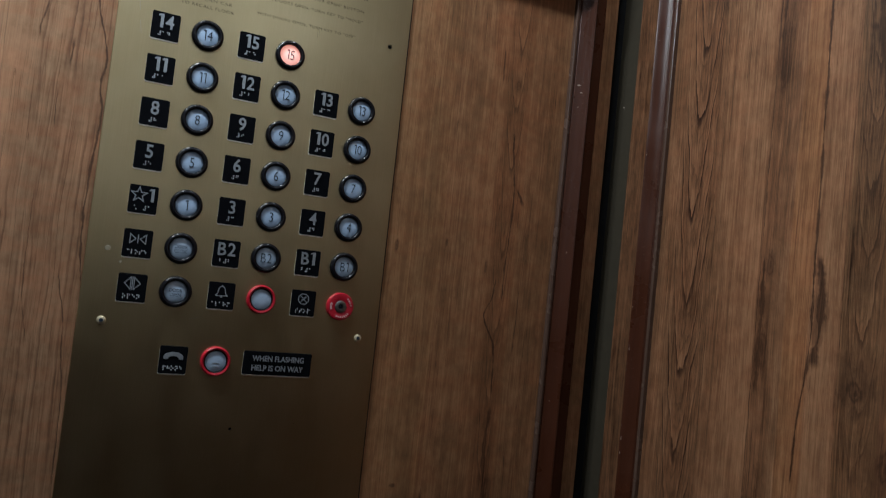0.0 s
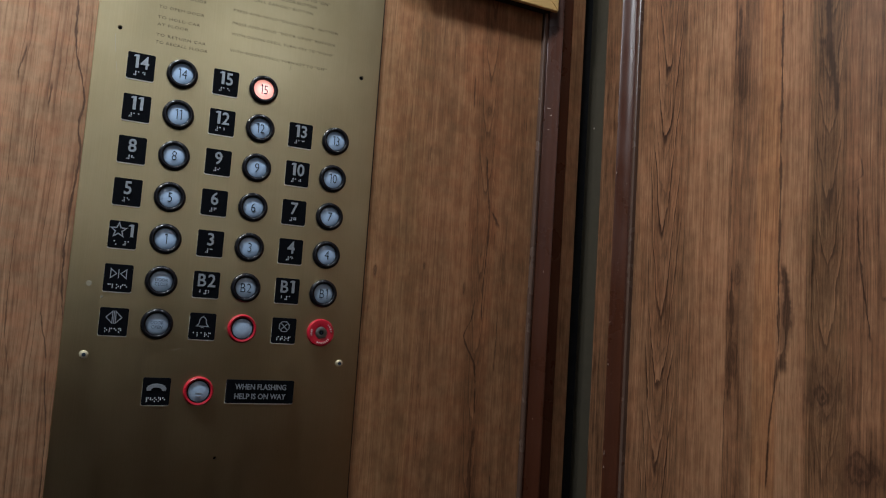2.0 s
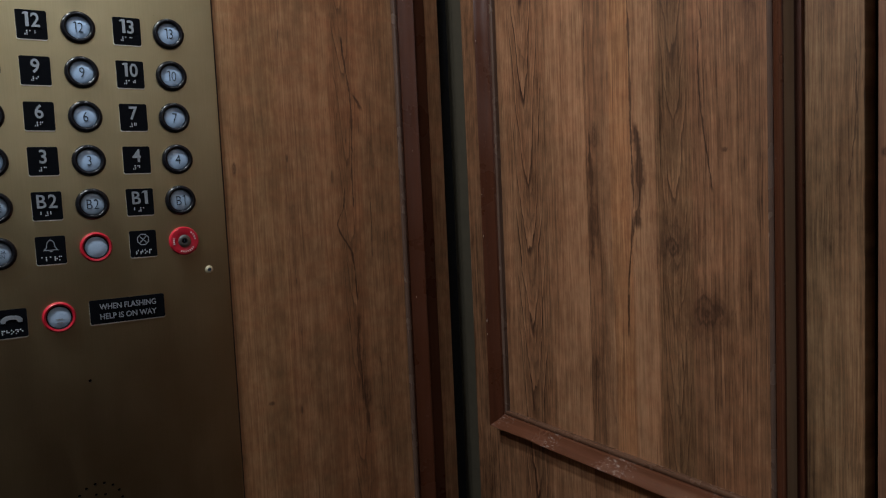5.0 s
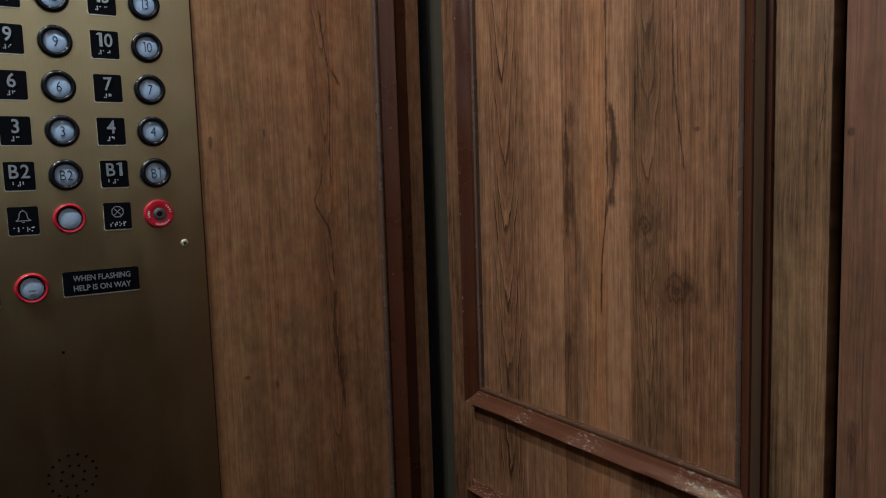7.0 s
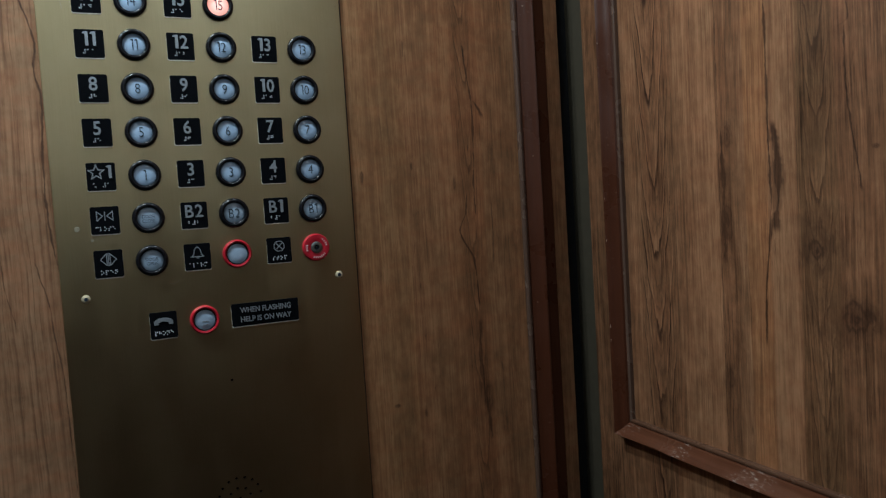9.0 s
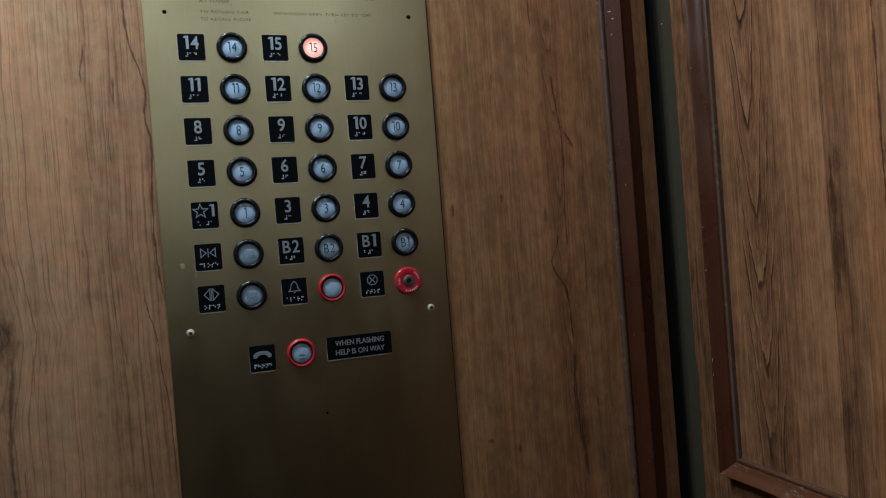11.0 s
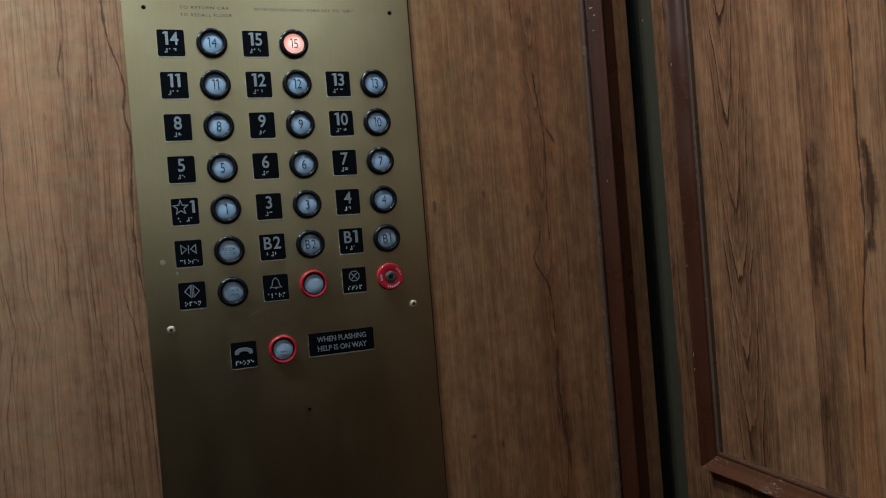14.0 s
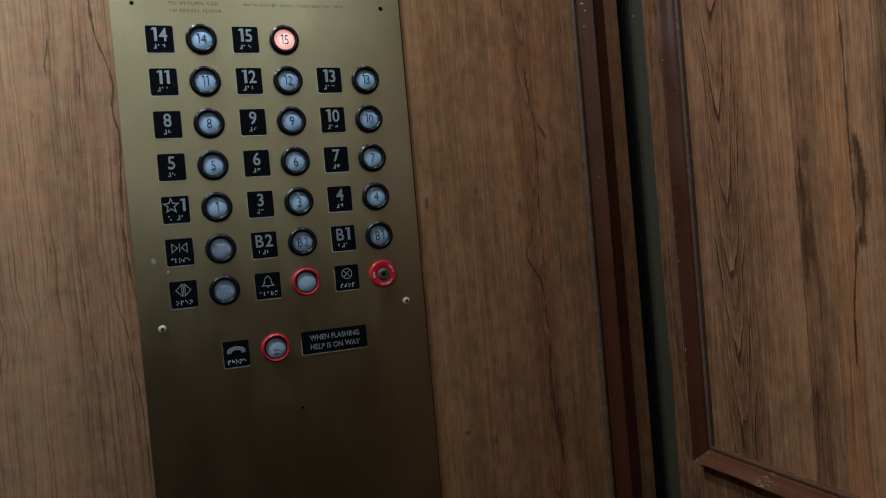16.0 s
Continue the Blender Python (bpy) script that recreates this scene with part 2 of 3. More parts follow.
def brushed_brass():
    m, nodes, links, bsdf = material("brushed_brass")
    g = Graph(m)
    x, y, z = g.place()
    brush = g.noise(g.vec(g.math("MULTIPLY", x, 900), 0.0, g.math("MULTIPLY", z, 10)), 1.0, 4, 0.7)
    stain = g.noise(g.vec(x, y, z), 9, 5, 0.6)
    smear = g.noise(g.vec(g.math("MULTIPLY", x, 30), 2.0, g.math("MULTIPLY", z, 8)), 1.0, 4, 0.6)
    color = g.mix(g.ramp(stain, 0.3, 0.7), (0.510, 0.418, 0.240, 1), (0.595, 0.495, 0.300, 1))
    color = g.mix(g.ramp(brush, 0.35, 0.65, 0, 0.12), color, (0.30, 0.23, 0.12, 1))
    links.new(color, bsdf.inputs["Base Color"])
    bsdf.inputs["Metallic"].default_value = 1.0
    rough = g.math("ADD", g.ramp(smear, 0.3, 0.7, 0.29, 0.36), g.ramp(brush, 0.3, 0.7, -0.03, 0.03))
    links.new(rough, bsdf.inputs["Roughness"])
    bsdf.inputs["Anisotropic"].default_value = 0.25
    links.new(g.vec(1.0, 0.0, 0.0), bsdf.inputs["Tangent"])
    g.bump(brush, bsdf, 0.05, 0.0003)
    return m


# right-hand board of the side wall runs along y, the control panel's board along x
SHADES = ((0.036, 0.015, 0.007), (0.47, 0.256, 0.131))
WOOD_SIDE = laminate("wood_laminate_side", "Y", ((0.026, 0.010, 0.005), (0.405, 0.211, 0.111)),
    [(-0.66, 0.50), (-0.53, 0.49), (-0.435, 0.43, 0.012), (-0.394, 0.76, 0.005), (-0.356, 0.72, 0.001), (-0.322, 0.48, 0.014), (-0.283, 0.68, 0.001), (-0.215, 0.50, 0.018), (-0.110, 0.44), (-0.060, 0.40), (0.0, 0.38)],
    vees=[(-0.168, 0.040, 10, 800, 1.0), (-0.418, 0.023, 14, 1500, 0.62)],
    knots=[(-0.415, 1.043, 0.015, 1.25, 1.0), (-0.415, 1.050, 0.030, 1.4, 0.62), (-0.460, 0.977, 0.030, 0.7, 0.95), (-0.435, 0.965, 0.030, 1.2, 0.45), (-0.482, 1.147, 0.004, 0.7, 0.9), (-0.297, 1.175, 0.009, 2.2, 0.75), (-0.294, 1.075, 0.011, 2.6, 0.8), (-0.290, 0.885, 0.011, 2.0, 0.8),
           (-0.296, 1.43, 0.012, 6.0, 0.75), (-0.368, 1.125, 0.010, 4.2, 1.0)],
    paths=[([(0.93, -0.3455), (1.008, -0.349), (1.078, -0.357), (1.16, -0.357), (1.314, -0.3555), (1.80, -0.353)], 0.0028, 1.0), ([(1.06, -0.361), (1.10, -0.3675), (1.15, -0.3675), (1.19, -0.361)], 0.0085, 1.0),
           ([(1.183, -0.384), (1.192, -0.368)], 0.0030, 0.8), ([(0.30, -0.283), (1.00, -0.283), (1.40, -0.285), (1.90, -0.287)], 0.0013, 0.8), ([(1.02, -0.289), (1.12, -0.290), (1.19, -0.288)], 0.0050, 0.9),
           ([(1.10, -0.466), (1.127, -0.463), (1.18, -0.455), (1.233, -0.451), (1.27, -0.452)], 0.0020, 1.0), ([(0.30, -0.393), (1.00, -0.3935), (1.90, -0.390)], 0.0007, 0.5), ([(1.342, -0.426), (1.39, -0.422), (1.43, -0.416), (1.52, -0.413)], 0.0056, 1.0),
           ([(1.420, -0.413), (1.442, -0.402)], 0.0070, 0.95), ([(1.39, -0.294), (1.42, -0.292), (1.52, -0.291)], 0.0055, 0.9), ([(0.86, -0.205), (1.30, -0.206), (1.60, -0.203)], 0.0009, 0.6),
           ([(0.90, -0.426), (0.97, -0.421), (1.02, -0.426)], 0.0012, 0.7), ([(0.95, -0.443), (1.02, -0.447)], 0.0010, 0.7), ([(1.265, -0.440), (1.274, -0.455), (1.30, -0.452)], 0.0018, 0.7), ([(0.60, -0.075), (1.10, -0.069), (1.42, -0.066)], 0.0018, 0.8),
           ([(1.10, -0.607), (1.17, -0.6135), (1.25, -0.612)], 0.0016, 0.8)], seed=1.7, growth=(95, 0.22), ripple=0.03, flush=0.35,
    tints=[(-0.66, -0.562, (0.90, 1.04, 1.04)), (-0.440, -0.394, (0.95, 1.0, 0.97)), (-0.356, -0.325, (1.06, 0.98, 0.88))])
WOOD_LEFT = laminate("wood_laminate_wavy", "X", ((0.046, 0.021, 0.011), (0.47, 0.287, 0.170)),
    [(-1.2, 0.74), (-0.20, 0.82), (-0.15, 0.78), (-0.115, 0.68), (-0.08, 0.66), (0.2, 0.66)],
    knots=[(-0.217, 1.048, 0.020, 1.5, 1.0)],
    paths=[([(0.80, -0.040), (0.866, -0.041), (0.943, -0.043), (0.985, -0.048), (1.033, -0.052), (1.072, -0.060), (1.088, -0.062)], 0.0014, 0.85), ([(1.06, -0.037), (1.081, -0.040), (1.121, -0.044), (1.195, -0.044), (1.267, -0.040), (1.294, -0.045), (1.329, -0.042), (1.372, -0.053), (1.399, -0.058), (1.448, -0.061), (1.60, -0.072)], 0.0021, 0.95),
           ([(1.333, -0.111), (1.350, -0.111), (1.368, -0.107), (1.384, -0.106)], 0.0012, 0.8), ([(1.305, -0.078), (1.345, -0.077)], 0.0016, 0.85), ([(1.235, -0.085), (1.285, -0.087)], 0.0012, 0.8), ([(1.0, -0.085), (1.05, -0.094), (1.17, -0.096)], 0.0009, 0.7), ([(0.78, -0.207), (0.912, -0.214), (1.03, -0.205)], 0.0040, 0.75)],
    seed=4.1, fine=0.6, growth=(125, 0.50), ripple=0.10, flush=0.9)
WOOD_RIGHT = laminate("wood_laminate_front", "X", SHADES,
    [(0.1, 0.64), (0.345, 0.62), (0.372, 0.54), (0.40, 0.58), (0.455, 0.58), (0.482, 0.46), (0.520, 0.54), (0.57, 0.56), (0.70, 0.54)],
    vees=[(0.498, 0.020, 9, 1900, 0.55)],
    knots=[(0.497, 1.412, 0.006, 2.0, 0.7), (0.509, 0.823, 0.010, 3.0, 0.75), (0.365, 0.839, 0.005, 0.6, 0.85), (0.334, 1.158, 0.003, 3.5, 0.9), (0.408, 1.172, 0.0022, 3.0, 0.8), (0.408, 0.822, 0.0022, 3.0, 0.8), (0.473, 1.147, 0.0025, 4.0, 0.7), (0.570, 1.06, 0.012, 2.0, 0.4)],
    paths=[([(1.090, 0.505), (1.145, 0.504), (1.196, 0.507), (1.268, 0.507), (1.308, 0.500), (1.354, 0.497)], 0.0022, 1.0), ([(1.250, 0.508), (1.300, 0.502), (1.345, 0.498)], 0.0044, 0.95), ([(1.234, 0.526), (1.252, 0.518), (1.268, 0.508)], 0.0050, 0.9), ([(1.185, 0.497), (1.205, 0.498)], 0.0022, 0.9),
           ([(0.961, 0.503), (1.037, 0.497), (1.074, 0.479), (1.100, 0.488), (1.135, 0.492)], 0.0024, 0.95), ([(0.76, 0.512), (0.823, 0.506), (0.882, 0.500), (0.95, 0.503)], 0.0044, 0.85), ([(1.02, 0.530), (1.12, 0.532)], 0.0014, 0.8), ([(1.405, 0.472), (1.465, 0.469)], 0.0020, 0.8), ([(0.92, 0.414), (0.945, 0.414)], 0.0014, 0.9)],
    seed=6.4, fine=0.62, growth=(80, 0.2), ripple=0.03, flush=0.52,
    tints=[(0.1, 0.40, (0.985, 1.01, 0.98)), (0.455, 0.520, (1.0, 0.95, 0.93))])
WOOD_NEXT = laminate("wood_laminate_plain", "Y", ((0.080, 0.038, 0.024), (0.27, 0.145, 0.087)),
    [(-1.8, 0.5), (-1.4, 0.4), (-1.0, 0.5), (-0.6, 0.5)], knots=[(-0.6375, 1.134, 0.0042, 1.2, 1.0), (-0.645, 0.86, 0.006, 4.0, 0.6)], seed=7.7)
# for the unseen walls: near-black tones hold down bounce and the brass's reflection
WOOD_UNSEEN = laminate("wood_laminate_unseen_dark", "X", ((0.012, 0.006, 0.004), (0.075, 0.038, 0.022)), [(-1.2, 0.5), (-0.4, 0.45), (0.2, 0.55), (0.8, 0.5)], seed=9.3)
MAHOGANY = stained("mahogany_moulding", (0.030, 0.0085, 0.004), (0.085, 0.026, 0.012), 0.28, wear=0.15)
MAHOGANY.node_tree.nodes["Principled BSDF"].inputs["Specular IOR Level"].default_value = 0.35
MAHOGANY_WORN = stained("mahogany_rail_worn", (0.050, 0.016, 0.008), (0.165, 0.060, 0.030), 0.21, scale=(240, 8, 240), wear=0.85, scuff=1.05)
OAK = stained("pale_oak", (0.38, 0.22, 0.07), (0.62, 0.42, 0.17), 0.42, scale=(20, 200, 260))
BRASS = brushed_brass()
OLIVE = plain("olive_painted_metal", (0.078, 0.064, 0.043), 0.45, 0.3, 0.3, 30)
BLACK = plain("black_void", (0.006, 0.005, 0.005), 0.9, 0, 0.1)
PLATE = plain("black_plate_enamel", (0.004, 0.0045, 0.006), 0.6, 0, 0.3, 300, spec=0.02)
BEZEL = plain("black_gloss_bezel", (0.006, 0.006, 0.008), 0.22, 0, 0.2, 200, spec=0.3)
SILVER = plain("cast_silver_metal", (0.44, 0.48, 0.53), 0.34, 0.65, 0.5, 700)
LENS = plain("frosted_white_lens", (0.37, 0.50, 0.68), 0.18, 0, 0.12, 120)
LENS_GREY = plain("frosted_grey_lens", (0.35, 0.45, 0.58), 0.22, 0, 0.2, 160)
SILVER_DIM = plain("dulled_silver", (0.22, 0.24, 0.26), 0.45, 0.2, 0.4, 400)
DOTS_METAL = plain("bright_silver_dots", (0.72, 0.76, 0.80), 0.28, 0.5, 0.2, 700)
RIM = plain("bright_rim_metal", (0.80, 0.78, 0.72), 0.35, 0.2, 0.15, 300)
INK = plain("dark_ink", (0.030, 0.040, 0.055), 0.7, spec=0.03)
INK_FAINT = plain("faint_grey_ink", (0.035, 0.045, 0.065), 0.7, spec=0.03)
RED = plain("red_plastic", (0.46, 0.012, 0.028), 0.30, 0, 0.25, 150)
WHITE = plain("white_paint_mark", (0.75, 0.70, 0.68), 0.5)
ENGRAVED = plain("engraved_dark_brass", (0.11, 0.085, 0.05), 0.6, 0.7, 0.4, 600)
STEEL = plain("lock_steel", (0.30, 0.31, 0.30), 0.35, 1.0, 0.3, 400)
SCREW = plain("brass_screw", (0.80, 0.70, 0.50), 0.30, 0.6, 0.2, 400)
CEILING = plain("ceiling_panel_paint", (0.26, 0.25, 0.24), 0.6, 0, 0.2, 12)
FLOOR = plain("dark_floor_tile", (0.015, 0.011, 0.008), 0.45, 0, 0.4, 20, 0.1)
SPOT = plain("dull_spot", (0.30, 0.26, 0.18), 0.7, 0.3, 0.4, 300)
# bright surface added out of view to brighten the brass
PALE_REFLECTOR = plain("unseen_pale_reflector", (0.78, 0.80, 0.82), 0.4, 0, 0.12, 8)
SCRATCH = plain("pale_scratch", (0.55, 0.48, 0.34), 0.4, 0.5, 0.2, 500)
WORN = stained("worn_bead", (0.030, 0.012, 0.008), (0.15, 0.095, 0.070), 0.22, scale=(420, 420, 4))
WORN_RAIL = stained("worn_bead_rail", (0.05, 0.020, 0.012), (0.17, 0.085, 0.05), 0.25, scale=(150, 5, 150))
BARE = stained("rubbed_bare_wood", (0.13, 0.080, 0.046), (0.34, 0.225, 0.135), 0.35, scale=(150, 150, 6))
PAPER = plain("notice_paper", (0.7, 0.68, 0.62), 0.6, 0, 0.1, 40)


def lit_lens():
    m, nodes, links, bsdf = material("lit_salmon_lens")
    bsdf.inputs["Base Color"].default_value = (0.8, 0.45, 0.40, 1)
    g = Graph(m)
    x, y, z = g.place()
    r = g.math("SQRT", g.math("ADD", g.math("POWER", x, 2), g.math("POWER", z, 2)))
    links.new(g.mix(g.step(r, 0.003, 0.011), (1.0, 0.66, 0.56, 1), (1.0, 0.40, 0.31, 1)), bsdf.inputs["Emission Color"])
    bsdf.inputs["Emission Strength"].default_value = 0.9
    return m


LIT = lit_lens()


# ---- mesh helpers ----
def link_mesh(name, mesh, mat, parent=None, label=""):
    if mat is not None and not mesh.materials:
        mesh.materials.append(mat)
    ob = new(name, mesh)
    if parent is not None:
        ob.parent = parent
    if label:
        ob["label"] = label
    return ob


def part(name, bm, mat, parent=None, label="", smooth=False):
    mesh = bpy.data.meshes.new(name)
    bmesh.ops.recalc_face_normals(bm, faces=bm.faces[:])
    if smooth:
        for f in bm.faces:
            f.smooth = True
    bm.to_mesh(mesh)
    bm.free()
    if smooth:
        mesh.set_sharp_from_angle(angle=radians(40))
    return link_mesh(name, mesh, mat, parent, label)


def box(x0, x1, y0, y1, z0, z1, bevel=0.0):
    bm = bmesh.new()
    bmesh.ops.create_cube(bm, size=1, matrix=Matrix.LocRotScale(((x0 + x1) / 2, (y0 + y1) / 2, (z0 + z1) / 2), None, (x1 - x0, y1 - y0, z1 - z0)))
    if bevel:
        bmesh.ops.bevel(bm, geom=bm.edges[:], offset=bevel, segments=2, affect="EDGES", profile=0.6)
    return bm


def lathe(profile, x=0.0, z=0.0, y=0.0, n=36):
    """Rings (radius, height) turned round an axis that points out of the panel, towards -y."""
    bm = bmesh.new()
    rings = []
    for r, h in profile:
        if r < 1e-6:
            rings.append([bm.verts.new((x, y - h, z))])
        else:
            rings.append([bm.verts.new((x + r * math.cos(2 * math.pi * k / n), y - h, z + r * math.sin(2 * math.pi * k / n))) for k in range(n)])
    for a, b in zip(rings, rings[1:]):
        for k in range(n):
            j = (k + 1) % n
            if len(a) == 1 and len(b) == 1:
                continue
            if len(a) == 1:
                bm.faces.new((a[0], b[k], b[j]))
            elif len(b) == 1:
                bm.faces.new((a[k], a[j], b[0]))
            else:
                bm.faces.new((a[k], a[j], b[j], b[k]))
    return bm


def lettering(text, x, z, cap, y, width=None, align="CENTER", bold=0.0, depth=0.0004, squeeze=1.0, spacing=1.0):
    """A mesh of upright letters on the panel: cap height in metres, centred on z; width forces the line's length."""
    cu = bpy.data.curves.new("letters", "FONT")
    cu.body, cu.size, cu.align_x, cu.extrude, cu.offset, cu.resolution_u = text, 1.0, "LEFT", 0.0, bold, 3
    cu.space_character = spacing
    ob = bpy.data.objects.new("letters", cu)
    scene.collection.objects.link(ob)
    mesh = bpy.data.meshes.new_from_object(ob.evaluated_get(bpy.context.evaluated_depsgraph_get()))
    bpy.data.objects.remove(ob)
    bpy.data.curves.remove(cu)
    bm = bmesh.new()
    bm.from_mesh(mesh)
    bpy.data.meshes.remove(mesh)
    xs, ys = [v.co.x for v in bm.verts], [v.co.y for v in bm.verts]
    s = cap / 0.73
    sx = width / (max(xs) - min(xs)) if width else s * squeeze
    shift = {"CENTER": -(max(xs) + min(xs)) / 2, "LEFT": -min(xs), "RIGHT": -max(xs)}[align]
    for v in bm.verts:
        v.co = (x + (v.co.x + shift) * sx, y, z + (v.co.y - 0.36) * s)
    for f in bm.faces:
        f.smooth = False
    if depth:
        made = bmesh.ops.extrude_face_region(bm, geom=bm.faces[:])
        for v in made["geom"]:
            if isinstance(v, bmesh.types.BMVert):
                v.co.y -= depth
    return bm


def figures(text, x, z, cap, y, weight, depth, squeeze=0.9, bold=0.012):
    """A number set figure by figure, so that every 1 has its flag."""
    whole = bmesh.new()
    at = 0.0
    for ch in text:
        if ch == "1":
            bm = bmesh.new()
            bar, flag = cap * weight, cap * 0.17
            for quad in ([(flag, -0.5), (flag + bar, -0.5), (flag + bar, 0.5), (flag, 0.5)], [(0, 0.34), (flag, 0.36), (flag, 0.5), (flag * 0.75, 0.5), (0, 0.40)]):
                low = [bm.verts.new((u, y, z + w * cap)) for u, w in quad]
                top = [bm.verts.new((u, y - max(depth, 0.00001), z + w * cap)) for u, w in quad]
                bm.faces.new(top)
                for k in range(len(quad)):
                    bm.faces.new((low[k], low[(k + 1) % len(quad)], top[(k + 1) % len(quad)], top[k]))
        else:
            bm = lettering(ch, 0.0, z, cap, y, align="LEFT", bold=bold, depth=depth, squeeze=squeeze)
        for v in bm.verts:
            v.co.x += at
        at = max(v.co.x for v in bm.verts) + cap * 0.13
        piece = bpy.data.meshes.new("figure")
        bm.to_mesh(piece)
        bm.free()
        whole.from_mesh(piece)
        bpy.data.meshes.remove(piece)
    for v in whole.verts:
        v.co.x += x - (at - cap * 0.13) / 2
    return whole


def strokes(lines, x, z, y, width, depth=0.0006):
    """Raised line work: every polyline becomes one mitred band. Points are in metres from (x, z)."""
    bm = bmesh.new()
    for line in lines:
        closed = len(line) > 2 and line[0] == line[-1]
        pts = [Vector(p) for p in (line[:-1] if closed else line)]
        n = len(pts)
        rows = []
        for k, p in enumerate(pts):
            before = pts[k - 1] if closed or k else None
            after = pts[(k + 1) % n] if closed or k < n - 1 else None
            a = (p - before).normalized() if before is not None else None
            b = (after - p).normalized() if after is not None else None
            a, b = a or b, b or a
            na, nb = Vector((-a.y, a.x)), Vector((-b.y, b.x))
            m = (na + nb).normalized()
            m *= min(width / 2 / max(m.dot(na), 0.2), width * 1.3)
            rows.append([bm.verts.new((x + q.x, h, z + q.y)) for q, h in ((p + m, y), (p + m, y - depth), (p - m, y - depth), (p - m, y))])
        for k in range(n if closed else n - 1):
            a, b = rows[k], rows[(k + 1) % n]
            for c in range(3):
                bm.faces.new((a[c], a[c + 1], b[c + 1], b[c]))
        if not closed:
            bm.faces.new(rows[0])
            bm.faces.new(rows[-1][::-1])
    bmesh.ops.recalc_face_normals(bm, faces=bm.faces[:])
    return bm


DOTS = {"#": "3456", "1": "1", "2": "12", "3": "14", "4": "145", "5": "15", "6": "124", "7": "1245", "8": "125", "9": "24", "0": "245",
        "a": "1", "b": "12", "c": "14", "e": "15", "h": "125", "l": "123", "m": "134", "n": "1345", "o": "135", "p": "1234", "r": "1235", "s": "234", "t": "2345", "*": "16", " ": ""}


def braille(text, x, z, y):
    """Raised dots, 0.9 mm across, in cells."""
    bm = bmesh.new()
    step, cell = 0.0019, 0.0050 if len(text) < 5 else 0.0045
    left = x - (len(text) - 1) * cell / 2 - step / 2
    for k, ch in enumerate(text):
        for d in DOTS[ch]:
            d = int(d) - 1
            bmesh.ops.create_icosphere(bm, subdivisions=1, radius=0.0009, matrix=Matrix.Translation((left + k * cell + (d // 3) * step, y, z + step - (d % 3) * step)))
    return bm


def structure(ob, label, category):
    tagged(ob, label, category, "", "structure")
    return ob


# ---- shell of the lift car ----
T = 0.02
structure(part("wall_north_west", box(WEST - T, 0.139, FACE, FACE + 0.020, 0.0, ROOF, 0.0008), WOOD_LEFT),
          "light unseen wood laminate wall board, darkened to cut bounced light with wavy dark grain lines", "wall")
structure(part("wall_north_east", box(0.141, 0.662, FACE, FACE + 0.020, 0.0, ROOF, 0.0008), WOOD_RIGHT),
          "brown straight-grained wood laminate wall board beside the brass control panel", "wall")
structure(part("wall_backing", box(WEST - T, SIDE + 0.12, 0.034, 0.06, 0.0, ROOF), BLACK), "black void behind the gap between wall boards", "wall")
structure(part("wall_east", box(SIDE, SIDE + 0.018, -0.6205, -0.0215, 0.0, ROOF, 0.0008), WOOD_SIDE),
          "brown wood-grain laminate side wall board with planks and knots", "wall")
post = structure(part("corner_post", box(SIDE + 0.0015, SIDE + 0.02, -0.0205, 0.022, 0.0, ROOF, 0.0006), OLIVE), "dark olive painted metal strip in the corner", "trim")
structure(part("wall_east_next", box(SIDE - 0.001, SIDE + 0.018, SOUTH, -0.632, 0.0, ROOF, 0.0008), WOOD_NEXT),
          "reddish brown wood laminate board beyond a black gap", "wall")
structure(part("wall_east_backing", box(SIDE + 0.03, SIDE + 0.06, SOUTH, 0.034, 0.0, ROOF), BLACK), "black void behind the gap in the side wall", "wall")
# closing walls out of view, made very dark to limit bounced light
structure(part("wall_west", box(WEST - T, WEST, SOUTH, FACE, 0.0, ROOF), WOOD_UNSEEN), "unseen wood laminate wall board, darkened to cut bounced light", "wall")
structure(part("wall_south", box(WEST - T, SIDE + 0.06, SOUTH - T, SOUTH, 0.0, 1.18), WOOD_UNSEEN), "unseen wood laminate wall board, darkened to cut bounced light", "wall")
# added reflector: its pale face shows as sheen in the brass
structure(part("wall_south_reflector", box(WEST - T, SIDE + 0.06, SOUTH - T, SOUTH + 0.003, 1.183, ROOF), PALE_REFLECTOR), "unseen pale grey wall, added as a reflector for the brass panel", "wall")
structure(part("floor", box(WEST - T, SIDE + 0.06, SOUTH - T, 0.06, -0.03, 0.0), FLOOR), "dark speckled floor of the lift car", "floor")
structure(part("ceiling", box(WEST - T, SIDE + 0.06, SOUTH - T, 0.06, ROOF, ROOF + 0.03), CEILING), "pale painted ceiling of the lift car", "ceiling")


# ---- applied mouldings ----
# distance out from the field's edge, height above the board
BEAD = [(0.0, 0.0), (0.0, 0.0058), (0.0012, 0.0068), (0.0046, 0.0068), (0.0058, 0.0058), (0.0062, 0.0024), (0.0062, 0.0)]
COVE = [(0.0066, 0.0), (0.0066, 0.0026), (0.0080, 0.0030), (0.0090, 0.0042), (0.0130, 0.0050), (0.0180, 0.0064), (0.0225, 0.0086), (0.0262, 0.0106),
        (0.0280, 0.0110), (0.0292, 0.0102), (0.0298, 0.0070), (0.0310, 0.0030), (0.0330, 0.0024), (0.0380, 0.0020), (0.0385, 0.0)]


COVE = [(d * 0.87, h * 1.85) for d, h in COVE]
